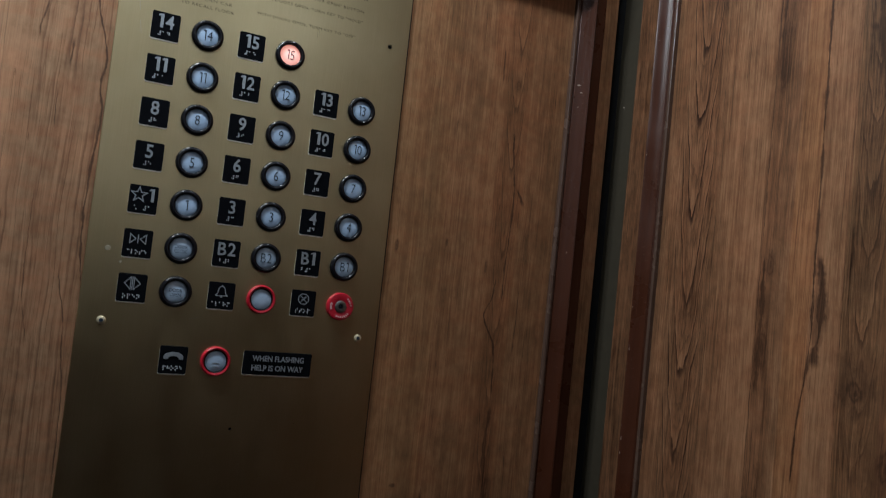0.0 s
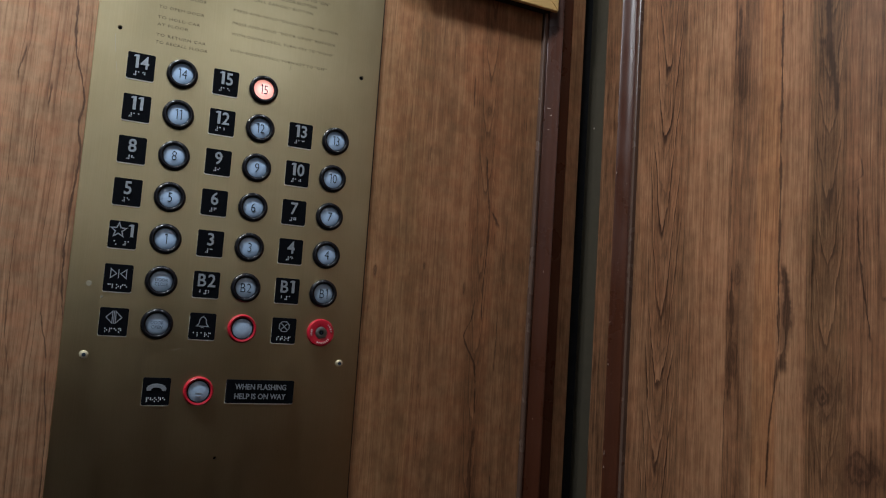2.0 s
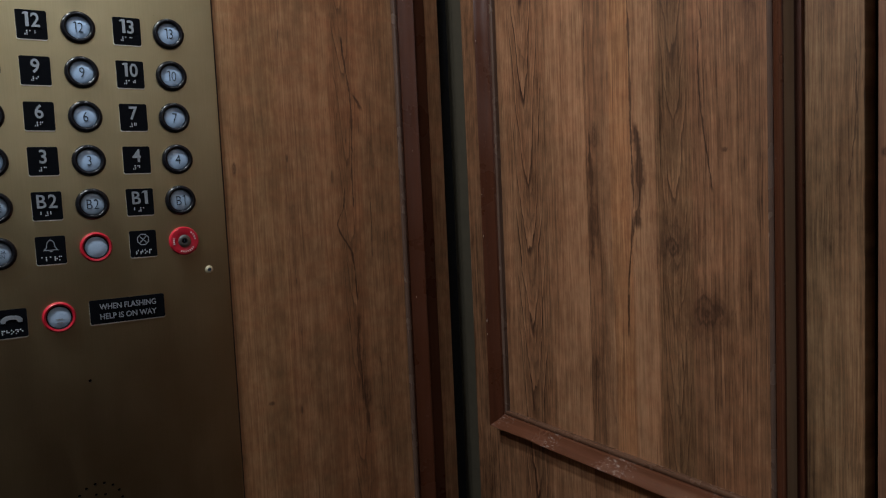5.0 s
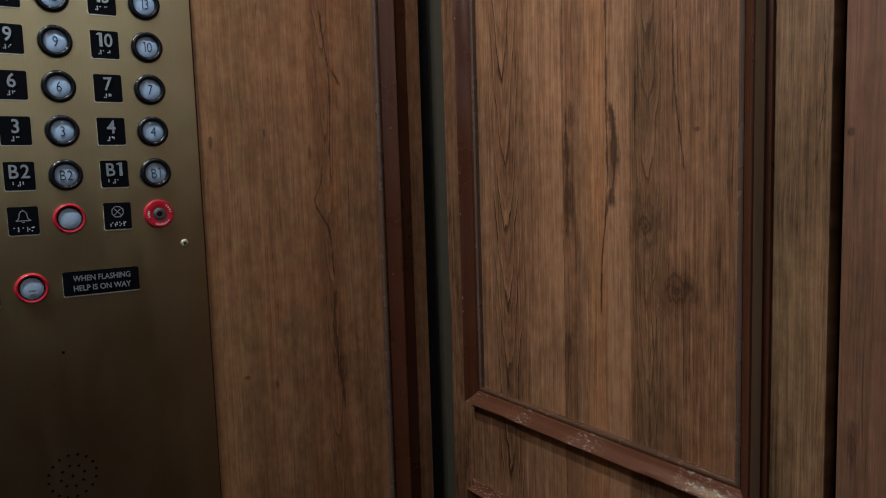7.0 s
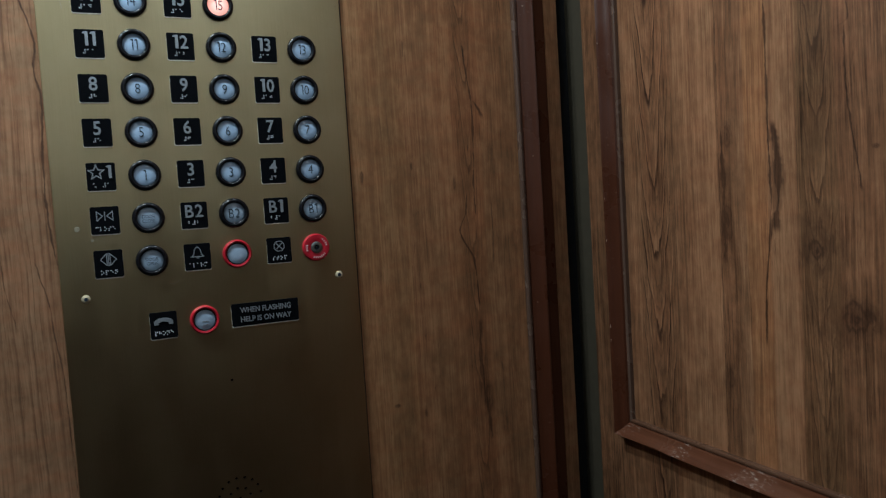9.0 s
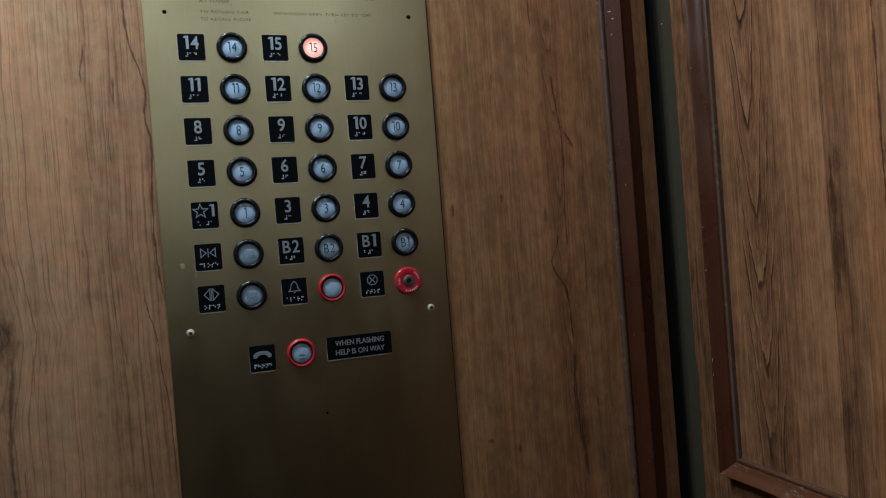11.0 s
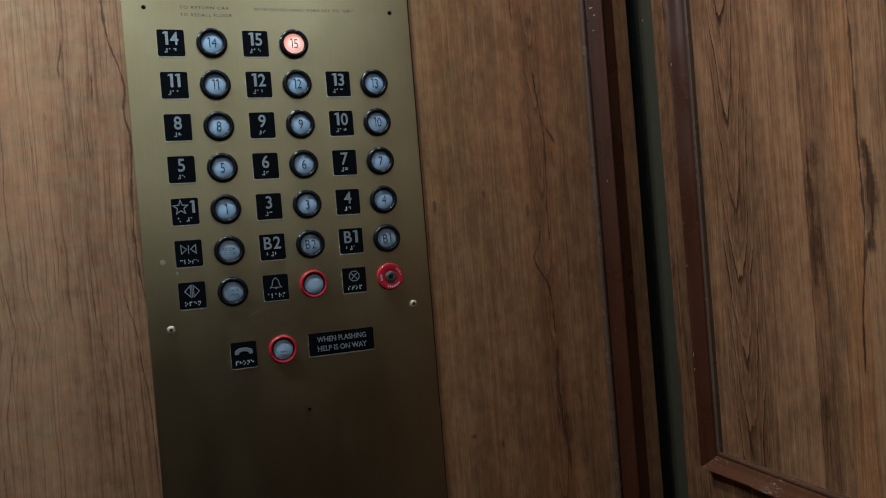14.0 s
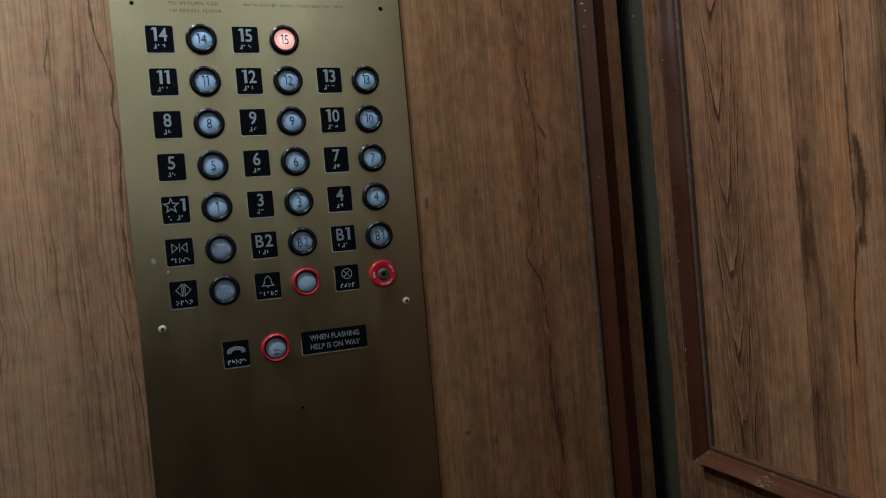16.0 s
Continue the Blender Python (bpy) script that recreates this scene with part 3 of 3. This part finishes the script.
# the long flat foot's dark wood stands in for shade beyond the ridge
WIDE = [(d * 1.14, h * 0.85) for d, h in COVE[:10]] + [(0.0316, 0.0064), (0.0335, 0.0034), (0.0375, 0.0026), (0.0555, 0.0022), (0.0560, 0.0)]


def moulding(profile, u0, u1, z0, z1, at, side, steps=24, bare=()):
    """One mitred length of moulding round the field u0..u1, z0..z1; at(u, z, h) gives the place; edges slightly uneven from wear."""
    bm = bmesh.new()
    rows = []
    for k in range(steps + 1):
        f = k / steps
        row = []
        for i, (d, h) in enumerate(profile):
            if side in ("bottom", "top"):
                u = (u0 - d) + f * (u1 - u0 + 2 * d)
                z = z0 - d if side == "bottom" else z1 + d
            else:
                z = (z0 - d) + f * (z1 - z0 + 2 * d)
                u = u0 - d if side == "low" else u1 + d
            dent = 0.0
            if len(profile) > 10 and 7 <= i <= 9 and 0 < k < steps:
                dent = max(0.0, noise.noise(Vector((u * 23, z * 23, i * 0.2))) - 0.15) * (0.0030 if side == "bottom" else 0.0008)
            row.append(bm.verts.new(at(u, z, max(h - dent, 0.0))))
        rows.append(row)
    for a, b in zip(rows, rows[1:]):
        for i in range(len(profile) - 1):
            bm.faces.new((a[i], a[i + 1], b[i + 1], b[i])).material_index = 1 if i in bare else 0
    bm.faces.new(rows[0])
    bm.faces.new(rows[-1][::-1])
    return bm


def panel_frame(name, label, u0, u1, z0, z1, at, cove=COVE):
    root = new(name)
    root.location = at((u0 + u1) / 2, z0, 0)
    structure(root, label, "moulding")
    for side, piece in (("bottom", "rail"), ("top", "rail"), ("low", "stile"), ("high", "stile")):
        flat = side in ("bottom", "top")
        rubbed = cove is COVE and side == "low"
        bm = moulding(cove, u0, u1, z0, z1, at, side, 60 if flat else 30, (9, 10) if rubbed else ())
        bm.transform(Matrix.Translation(-root.location))
        length = part(piece, bm, MAHOGANY_WORN if flat else MAHOGANY, root, "chipped reddish-brown rail" if side == "bottom" else "stile rubbed bare along its outer face" if rubbed else "", smooth=True)
        if rubbed:
            length.data.materials.append(BARE)
        bm = moulding(BEAD, u0, u1, z0, z1, at, side, 8)
        bm.transform(Matrix.Translation(-root.location))
        part("bead", bm, WORN_RAIL if flat else WORN, length, "rubbed pale inner bead", smooth=True)
    return root



side_trim = panel_frame("trim_side_upper", "worn reddish-brown mahogany moulding framing the side wall's upper field", -0.5335, -0.1075, 0.7905, 1.92,
            lambda u, z, h: Vector((SIDE - h, u, z)))
panel_frame("trim_side_lower", "worn reddish-brown mahogany moulding framing the side wall's lower field", -0.5335, -0.1075, 0.16, 0.604,
            lambda u, z, h: Vector((SIDE - h, u, z)))
front_trim = panel_frame("trim_front", "worn reddish-brown mahogany moulding beside the control panel, dark foot widened as shade", -0.86, 0.5815, 0.22, 1.92,
            lambda u, z, h: Vector((u, FACE - h, z)), WIDE)

# ---- chips in the varnish and paint specks on the trims ----
CHIP = plain("bare_chip", (0.50, 0.40, 0.34), 0.5, 0, 0.3, 500)


def chip(parent, at, along, length, width, seed):
    """A shallow flake with an uneven outline, lying on a face; along: the face's two directions."""
    rng = random.Random(seed)
    a, b = Vector(along[0]), Vector(along[1])
    out = a.cross(b).normalized()
    bm = bmesh.new()
    n = 9
    rim = [(math.cos(2 * math.pi * k / n) * length / 2 * rng.uniform(0.6, 1.1), math.sin(2 * math.pi * k / n) * width / 2 * rng.uniform(0.6, 1.1)) for k in range(n)]
    low = [bm.verts.new(Vector(at) + a * p + b * q - out * 0.0003) for p, q in rim]
    top = [bm.verts.new(Vector(at) + a * p * 0.8 + b * q * 0.8 + out * 0.0003) for p, q in rim]
    bm.faces.new(top)
    for k in range(n):
        bm.faces.new((low[k], low[(k + 1) % n], top[(k + 1) % n], top[k]))
    bm.transform(Matrix.Translation(-parent.location))
    return part("chip", bm, CHIP, parent, "pale bare chip")


chip(post, (SIDE + 0.0012, 0.003, 1.419), ((0, 0, 1), (0, 1, 0)), 0.0040, 0.0024, 1)
for k, (cx, cz, length, width) in enumerate(((0.596, 1.433, 0.0022, 0.0070), (0.600, 1.422, 0.0018, 0.0050), (0.597, 1.400, 0.0016, 0.0034), (0.6005, 1.180, 0.0050, 0.0008), (0.5965, 0.960, 0.0040, 0.0008))):
    cy = -0.0046 - (cx - 0.596) * (0.45 if cx < 0.598 else 0.5)
    chip(front_trim, (cx, cy, cz), ((0, 0, 1), (-0.89, 0.45, 0)), length, width, 10 + k)
for k, (cy, cz, length, width) in enumerate(((-0.0865, 0.925, 0.0060, 0.0012), (-0.0870, 0.905, 0.0040, 0.0016), (-0.0860, 1.050, 0.0030, 0.0012), (-0.0868, 1.110, 0.0024, 0.0016), (-0.0862, 1.330, 0.0034, 0.0010))):
    cx = SIDE - 0.0193 - (cy + 0.085) * -1.0
    chip(side_trim, (cx, cy, cz), ((0, 0, 1), (0.72, 0.69, 0)), length, width, 20 + k)

# ---- assumed ceiling downlights, none in view ----
for lx, ly, share in LAMPS:
    root = tagged(new("downlight"), "assumed round lamp recessed in the ceiling, out of view", "light", "ceiling downlights")
    root.location = (lx, ly, ROOF)
    ring = bmesh.new()
    n = 32
    prof = [(0.046, -0.001), (0.047, -0.008), (0.056, -0.006), (0.058, 0.0)]
    rings = [[ring.verts.new((r * math.cos(2 * math.pi * k / n), r * math.sin(2 * math.pi * k / n), h)) for k in range(n)] for r, h in prof]
    for a, b in zip(rings, rings[1:]):
        for k in range(n):
            ring.faces.new((a[k], a[(k + 1) % n], b[(k + 1) % n], b[k]))
    part("trim_ring", ring, SCREW, root, smooth=True)

# ---- control panel ----
PX0, PX1, PZ0, PZ1 = -0.038, 0.3178, 0.46, 1.74
panel = tagged(new("control_panel"), "brushed brass lift control panel with rows of round floor buttons", "control panel")


def faceplate():
    """The brass sheet with its drilled holes, 3 mm thick."""
    holes = [(-0.0127, 1.420, 0.0026), (0.2925, 1.420, 0.0030), (0.144, 0.9113, 0.0019), (0.143, 0.7587, 0.0019)]
    holes += [(0.143 + 0.0133 * math.cos(2 * math.pi * (k + 0.25) / 8), 0.7587 + 0.0133 * math.sin(2 * math.pi * (k + 0.25) / 8), 0.0019) for k in range(8)]
    holes += [(0.143 + 0.0263 * math.cos(2 * math.pi * (k + 0.3) / 16), 0.7587 + 0.0263 * math.sin(2 * math.pi * (k + 0.3) / 16), 0.0019) for k in range(16)]
    bm = bmesh.new()
    e = 0.0006

    def loop(points, y):
        vs = [bm.verts.new((px, y, pz)) for px, pz in points]
        return vs, [bm.edges.new((vs[k], vs[(k + 1) % len(vs)])) for k in range(len(vs))]

    rect = lambda d: [(PX0 + d, PZ0 + d), (PX1 - d, PZ0 + d), (PX1 - d, PZ1 - d), (PX0 + d, PZ1 - d)]
    front, edges = loop(rect(e), 0.0)
    sides = []
    for hx, hz, r in holes:
        ring = [(hx + r * math.cos(2 * math.pi * k / 14), hz + r * math.sin(2 * math.pi * k / 14)) for k in range(14)]
        vs, es = loop(ring, 0.0)
        edges += es
        sides.append((vs, ring))
    bmesh.ops.triangle_fill(bm, use_beauty=True, use_dissolve=False, edges=edges, normal=(0, -1, 0))
    for vs, ring in sides:
        low = [bm.verts.new((px, 0.0030, pz)) for px, pz in ring]
        for k in range(14):
            bm.faces.new((vs[k], vs[(k + 1) % 14], low[(k + 1) % 14], low[k]))
    mid = [bm.verts.new((px, e, pz)) for px, pz in rect(0)]
    back = [bm.verts.new((px, 0.0032, pz)) for px, pz in rect(0)]
    for a, b in ((front, mid), (mid, back)):
        for k in range(4):
            bm.faces.new((a[k], a[(k + 1) % 4], b[(k + 1) % 4], b[k]))
    return part("faceplate", bm, BRASS, panel, "brushed brass sheet with drilled speaker holes")


faceplate()
# black sheet added; juts out right to draw the dark gap
part("backing", box(PX0 + 0.002, PX1 + 0.0022, 0.0032, 0.0060, PZ0 + 0.002, PZ1 - 0.002), BLACK, panel, "black backing that draws the dark gap at the brass sheet's right edge")

STEP, TOP = 0.05115, 1.3772
COLS = (0.0148, 0.1147, 0.2153)
BUTTON_DX = 0.0475


def rounded(x, z, w, h, r, y0, y1):
    """A flat piece with rounded corners and a softened front edge."""
    bm = bmesh.new()
    loops = []
    for inset, y in ((0.0, y1), (0.0, y0 + 0.0004), (0.0004, y0)):
        ring = []
        for cx, cz, a0 in ((1, 1, 0), (-1, 1, 90), (-1, -1, 180), (1, -1, 270)):
            for k in range(5):
                ang = radians(a0 + 22.5 * k)
                ring.append(bm.verts.new((x + cx * (w / 2 - r) + (r - inset) * math.cos(ang), y, z + cz * (h / 2 - r) + (r - inset) * math.sin(ang))))
        loops.append(ring)
    n = len(loops[0])
    for a, b in zip(loops, loops[1:]):
        for k in range(n):
            bm.faces.new((a[k], a[(k + 1) % n], b[(k + 1) % n], b[k]))
    bm.faces.new(loops[-1])
    return bm


def label_plate(x, z, w=0.0312, h=0.0325):
    """A black tactile sign with a silver bevelled rim under it."""
    plate = part("label_plate", rounded(x, z, w, h, 0.0020, -0.0012, 0.0002), PLATE, panel, "black square tactile sign")
    part("rim", rounded(x, z - 0.0012, w + 0.0002, h, 0.0024, -0.0009, 0.0001), RIM, plate, "bright metal edge")
    return plate


def button(x, z, mat=None, ring=None, caption="", faint=False):
    """A round push button: a bulging bezel round a shallow domed lens."""
    bezel = [(0.0182, 0.0), (0.0186, 0.0016), (0.0183, 0.0040), (0.0172, 0.0060), (0.0154, 0.0067), (0.0140, 0.0064), (0.0130, 0.0054), (0.0127, 0.0030)]
    root = new("button")
    root.parent = panel
    root.location = (x, 0, z)
    if ring is not None:
        part("bezel", lathe([(0.0138, 0.0030), (0.0136, 0.0050), (0.0126, 0.0046), (0.0121, 0.0022)]), BEZEL, root, "", True)
        part("collar", lathe([(0.0176, 0.0), (0.0178, 0.0024), (0.0172, 0.0052), (0.0160, 0.0064), (0.0146, 0.0060), (0.0135, 0.0036)]), ring, root, "red plastic collar", True)
    else:
        part("bezel", lathe(bezel), BEZEL, root, "glossy black bezel", True)
    part("lens", lathe([(0.0128, 0.0016), (0.0122, 0.0030), (0.0092, 0.0039), (0.0045, 0.0043), (0.0, 0.0044)]), mat or LENS, root,
         "lit salmon-pink lens" if mat is LIT else "frosted lens", True)
    if caption:
        for k, word in enumerate(caption.split("|")):
            small = "|" in caption
            if small:
                bm = lettering(word, 0, -0.0052 * k + 0.0018, 0.0042, -0.0046, squeeze=0.86, depth=0.0)
            else:
                bm = figures(word, 0, 0, 0.0124, -0.0046, 0.085, 0.0, 0.78, -0.006)
            part("caption", bm, INK_FAINT if faint and k == 0 else INK, root)
    return root


GRID = [["14", "15", None], ["11", "12", "13"], ["8", "9", "10"], ["5", "6", "7"], ["*1", "3", "4"], ["><", "B2", "B1"], ["<>", "bell", "stop"]]


def star(r):
    pts = [((r if k % 2 == 0 else r * 0.42) * math.sin(math.pi * k / 5), (r if k % 2 == 0 else r * 0.42) * math.cos(math.pi * k / 5)) for k in range(10)]
    return [pts + pts[:1]]


def arc(r, a0, a1, n=10, cx=0.0, cz=0.0):
    return [(cx + r * math.cos(radians(a0 + (a1 - a0) * k / n)), cz + r * math.sin(radians(a0 + (a1 - a0) * k / n))) for k in range(n + 1)]


a = 0.0052
SYMBOLS = {
    "><": [[(-0.0085, -a), (-0.0085, a), (-0.0022, 0), (-0.0085, -a)], [(0.0085, -a), (0.0085, a), (0.0022, 0), (0.0085, -a)], [(0, -a), (0, a)]],
    "<>": [[(-0.0018, -0.0070), (-0.0018, 0.0070), (-0.0085, 0), (-0.0018, -0.0070)], [(0.0018, -0.0070), (0.0018, 0.0070), (0.0085, 0), (0.0018, -0.0070)], [(0, -0.0076), (0, 0.0076)]],
    "bell": [[(-0.0070, -0.0050), (-0.0045, -0.0020), (-0.0036, 0.0035), (-0.0014, 0.0062), (0.0014, 0.0062), (0.0036, 0.0035), (0.0045, -0.0020), (0.0070, -0.0050), (-0.0070, -0.0050)],
             [(-0.0014, -0.0066), (0.0014, -0.0066)], [(0, 0.0062), (0, 0.0078)]],
    "stop": [arc(0.0068, 22.5, 337.5, 7) + arc(0.0068, 22.5, 337.5, 7)[:1], [(-0.0036, -0.0036), (0.0036, 0.0036)], [(-0.0036, 0.0036), (0.0036, -0.0036)]],
}
WORDS = {"><": "close", "<>": "open", "bell": "alarm", "stop": "stop", "phone": "phone"}

for row, names in enumerate(GRID):
    for col, name in enumerate(names):
        if name is None:
            continue
        x, z = COLS[col], TOP - STEP * row
        plate = label_plate(x, z)
        if name in SYMBOLS:
            part("symbol", strokes(SYMBOLS[name], x, z + 0.0052, -0.0010, 0.0010), SILVER, plate, "raised silver line symbol")
            tagged(part("braille", braille(WORDS[name], x, z - 0.0098, -0.0012), DOTS_METAL, plate), kind="stuff")
        elif name == "*1":
            part("symbol", strokes(star(0.0088), x - 0.0050, z + 0.0050, -0.0010, 0.0012), SILVER, plate, "raised silver star")
            part("numeral", figures("1", x + 0.0085, z + 0.0055, 0.0150, -0.0011, 0.21, 0.0011), SILVER, plate)
            tagged(part("braille", braille("* #1", x, z - 0.0098, -0.0012), DOTS_METAL, plate), kind="stuff")
        else:
            part("numeral", figures(name, x, z + 0.0056, 0.0160, -0.0011, 0.21, 0.0011), SILVER, plate, "raised silver numeral")
            tagged(part("braille", braille(("#" + name) if name.isdigit() else "b#" + name[1], x - 0.001, z - 0.0090, -0.0012), DOTS_METAL, plate), kind="stuff")
        bx = x + BUTTON_DX
        if name == "15":
            button(bx, z, LIT, caption="15", faint=False)
        elif name == "bell":
            button(bx, z, LENS_GREY, RED)
        elif name == "><":
            button(bx, z, LENS_GREY, caption="DOOR|CLOSE", faint=True)
        elif name == "<>":
            button(bx, z, LENS_GREY, caption="DOOR|OPEN", faint=True)
        elif name != "stop":
            button(bx, z, LENS_GREY if name in ("B1", "B2") else LENS, caption=name.replace("*", ""))

# keyed stop switch
switch = new("stop_switch")
switch.parent = panel
switch.location = (COLS[2] + BUTTON_DX + 0.0006, 0, TOP - STEP * 6)
part("disc", lathe([(0.0178, 0.0), (0.0178, 0.0040), (0.0166, 0.0056), (0.0120, 0.0060), (0.0078, 0.0050), (0.0076, 0.0)]), RED, switch, "red plastic collar", True)
part("lock", lathe([(0.0078, 0.0030), (0.0076, 0.0062), (0.0064, 0.0068), (0.0034, 0.0066), (0.0030, 0.0030)]), STEEL, switch, "steel key lock", True)
part("plug", lathe([(0.0031, 0.0040), (0.0026, 0.0058), (0.0, 0.0059)]), BEZEL, switch, "", True)
part("keyway", box(-0.0004, 0.0004, -0.0064, -0.0050, -0.0018, 0.0018), INK, switch)
for mid_angle, span, count in ((180, 30, 4), (30, 40, 4), (285, 70, 7)):
    for k in range(count):
        ang = radians(mid_angle - span / 2 + span * k / (count - 1))
        bar = box(-0.0005, 0.0005, -0.0066, -0.0056, -0.0011, 0.0011)
        bar.transform(Matrix.Translation((0.0132 * math.cos(ang), 0, 0.0132 * math.sin(ang))) @ Matrix.Rotation(-ang + math.pi / 2, 4, "Y"))
        part("mark", bar, WHITE, switch)

def handset(x, z, y, depth=0.0010):
    """A telephone handset lying on its back: an arched grip with a wider piece at each end."""
    grip = [(-0.0108, -0.0040), (-0.0112, -0.0005), (-0.0090, 0.0022), (-0.0050, 0.0040), (0.0, 0.0046), (0.0050, 0.0040), (0.0090, 0.0022), (0.0112, -0.0005), (0.0108, -0.0040),
            (0.0064, -0.0040), (0.0058, -0.0016), (0.0030, -0.0004), (0.0, 0.0), (-0.0030, -0.0004), (-0.0058, -0.0016), (-0.0064, -0.0040)]
    bm = bmesh.new()
    low = [bm.verts.new((x + u, y, z + w)) for u, w in grip]
    top = [bm.verts.new((x + u * 0.96, y - depth, z + w * 0.96)) for u, w in grip]
    n = len(grip)
    for k in range(n):
        bm.faces.new((low[k], low[(k + 1) % n], top[(k + 1) % n], top[k]))
    for k in range(n // 2 - 1):
        bm.faces.new((top[k], top[k + 1], top[n - 2 - k], top[n - 1 - k]))
    bmesh.ops.recalc_face_normals(bm, faces=bm.faces[:])
    return bm


# telephone row
plate = label_plate(0.0692, 0.9907)
part("symbol", handset(0.0692, 0.9955, -0.0010), SILVER, plate, "raised silver handset")
tagged(part("braille", braille("phone", 0.0692, 0.9812, -0.0012), DOTS_METAL, plate), kind="stuff")
call = button(0.1170, 0.9920, LENS_GREY, RED)
for k, (w, dz) in enumerate(((0.0075, -0.0022), (0.0060, -0.0062))):
    part("mark", box(-w / 2, w / 2, -0.0046, -0.0038, dz - 0.0006, dz + 0.0006), SILVER_DIM, call)
plate = label_plate(0.1921, 0.9924, 0.0850, 0.0290)
part("lettering", lettering("WHEN FLASHING", 0.1925, 0.9985, 0.0070, -0.0011, width=0.0640, bold=0.012, depth=0.0011), SILVER, plate, "raised silver letters")
part("lettering", lettering("HELP IS ON WAY", 0.1925, 0.9868, 0.0070, -0.0011, width=0.0640, bold=0.012, depth=0.0011), SILVER, plate, "raised silver letters")

# screws
for sx, sz in ((-0.0127, 1.0312), (0.2925, 1.0312)):
    screw = part("screw", lathe([(0.0048, 0.0), (0.0049, 0.0010), (0.0040, 0.0024), (0.0022, 0.0028), (0.0018, 0.0012), (0.0, 0.0012)], sx, sz), SCREW, panel, "small domed brass screw", True)
    part("socket", lathe([(0.0021, 0.0014), (0.0021, 0.0031), (0.0, 0.0031)], sx, sz, 0, 12), INK, screw)

# scratches and spots in the brass
for name, line, width in (("scratch", [(-0.0165, 1.412), (-0.0158, 1.400), (-0.0142, 1.389)], 0.0007), ("scratch", [(-0.0130, 1.378), (-0.0115, 1.371), (-0.0105, 1.364)], 0.0006),
                                                    ("scratch", [(0.081, 1.0400), (0.087, 1.0405), (0.091, 1.0430)], 0.0005)):
    part(name, strokes([line], 0, 0, -0.0001, width, 0.0001), SCRATCH, panel, "pale scuff")
for sx, sz, sr in ((-0.0155, 1.1129, 0.0032), (-0.0005, 1.0987, 0.0016)):
    part("spot", lathe([(sr, 0.0), (sr * 0.9, 0.0002), (0.0, 0.0002)], sx, sz, 0, 14), SPOT, panel, "dull spot")

# engraved instructions
LEFT = [("TO CLOSE DOOR", 1.4745, 0.0545), ("TO OPEN DOOR", 1.4570, 0.0530), ("TO HOLD CAR", 1.4435, 0.0490), ("AT FLOOR", 1.4345, 0.0360), ("TO RETURN CAR", 1.4212, 0.0580), ("TO RECALL FLOOR", 1.4122, 0.0610)]
RIGHT = [("PRESS \"CALL CANCEL\" BUTTON", 1.4932, 0.1020), ("PRESS AND HOLD \"DOOR CLOSE\" BUTTON", 1.4738, 0.1385), ("PRESS AND HOLD \"DOOR OPEN\" BUTTON", 1.4568, 0.1350),
         ("WITH DOORS OPEN, TURN KEY TO \"HOLD\"", 1.4425, 0.1352), ("WITH DOORS OPEN, TURN KEY TO \"OFF\"", 1.4208, 0.1270)]
for text, z, width in LEFT:
    part("engraving", lettering(text, 0.0280, z, 0.0037, -0.00015, width, "LEFT", depth=0.0, spacing=1.18), ENGRAVED, panel)
for text, z, width in RIGHT:
    part("engraving", lettering(text, 0.1160, z, 0.0037, -0.00015, width, "LEFT", depth=0.0, spacing=1.18), ENGRAVED, panel)
part("engraving", lettering("FLOOR BUTTON", 0.2225, 1.5030, 0.0040, -0.00015, 0.0500, "RIGHT", depth=0.0), ENGRAVED, panel)
part("engraving", lettering("TURN TO \"ON\"", 0.2400, 1.5110, 0.0040, -0.00015, 0.0480, "RIGHT", depth=0.0), ENGRAVED, panel)

# ---- framed notice above the control panel's board ----
notice = tagged(new("notice_frame"), "pale oak framed notice hung on the wood wall", "frame")
NX0, NX1, NZ0, NZ1, NW = 0.345, 0.592, 1.580, 1.88, 0.030
for side in range(4):
    bm = bmesh.new()
    outer = [(NX0, NZ0), (NX1, NZ0), (NX1, NZ1), (NX0, NZ1)]
    inner = [(NX0 + NW, NZ0 + NW), (NX1 - NW, NZ0 + NW), (NX1 - NW, NZ1 - NW), (NX0 + NW, NZ1 - NW)]
    quad = [outer[side], outer[(side + 1) % 4], inner[(side + 1) % 4], inner[side]]
    low = [bm.verts.new((qx, -0.017, qz)) for qx, qz in quad]
    top = [bm.verts.new((qx, -0.024, qz)) for qx, qz in quad]
    bm.faces.new(low), bm.faces.new(top)
    for k in range(4):
        bm.faces.new((low[k], low[(k + 1) % 4], top[(k + 1) % 4], top[k]))
    bmesh.ops.recalc_face_normals(bm, faces=bm.faces[:])
    bmesh.ops.bevel(bm, geom=bm.edges[:], offset=0.0012, segments=2, affect="EDGES")
    part("frame_rail", bm, OAK, notice)
part("sheet", box(NX0 + NW - 0.002, NX1 - NW + 0.002, -0.021, -0.018, NZ0 + NW - 0.002, NZ1 - NW + 0.002), PAPER, notice, "pale paper notice")
part("back_box", box(NX0 + 0.004, NX1 - 0.004, -0.0172, FACE, NZ0 + 0.004, NZ1 - 0.004), BLACK, notice, "black box behind the frame")
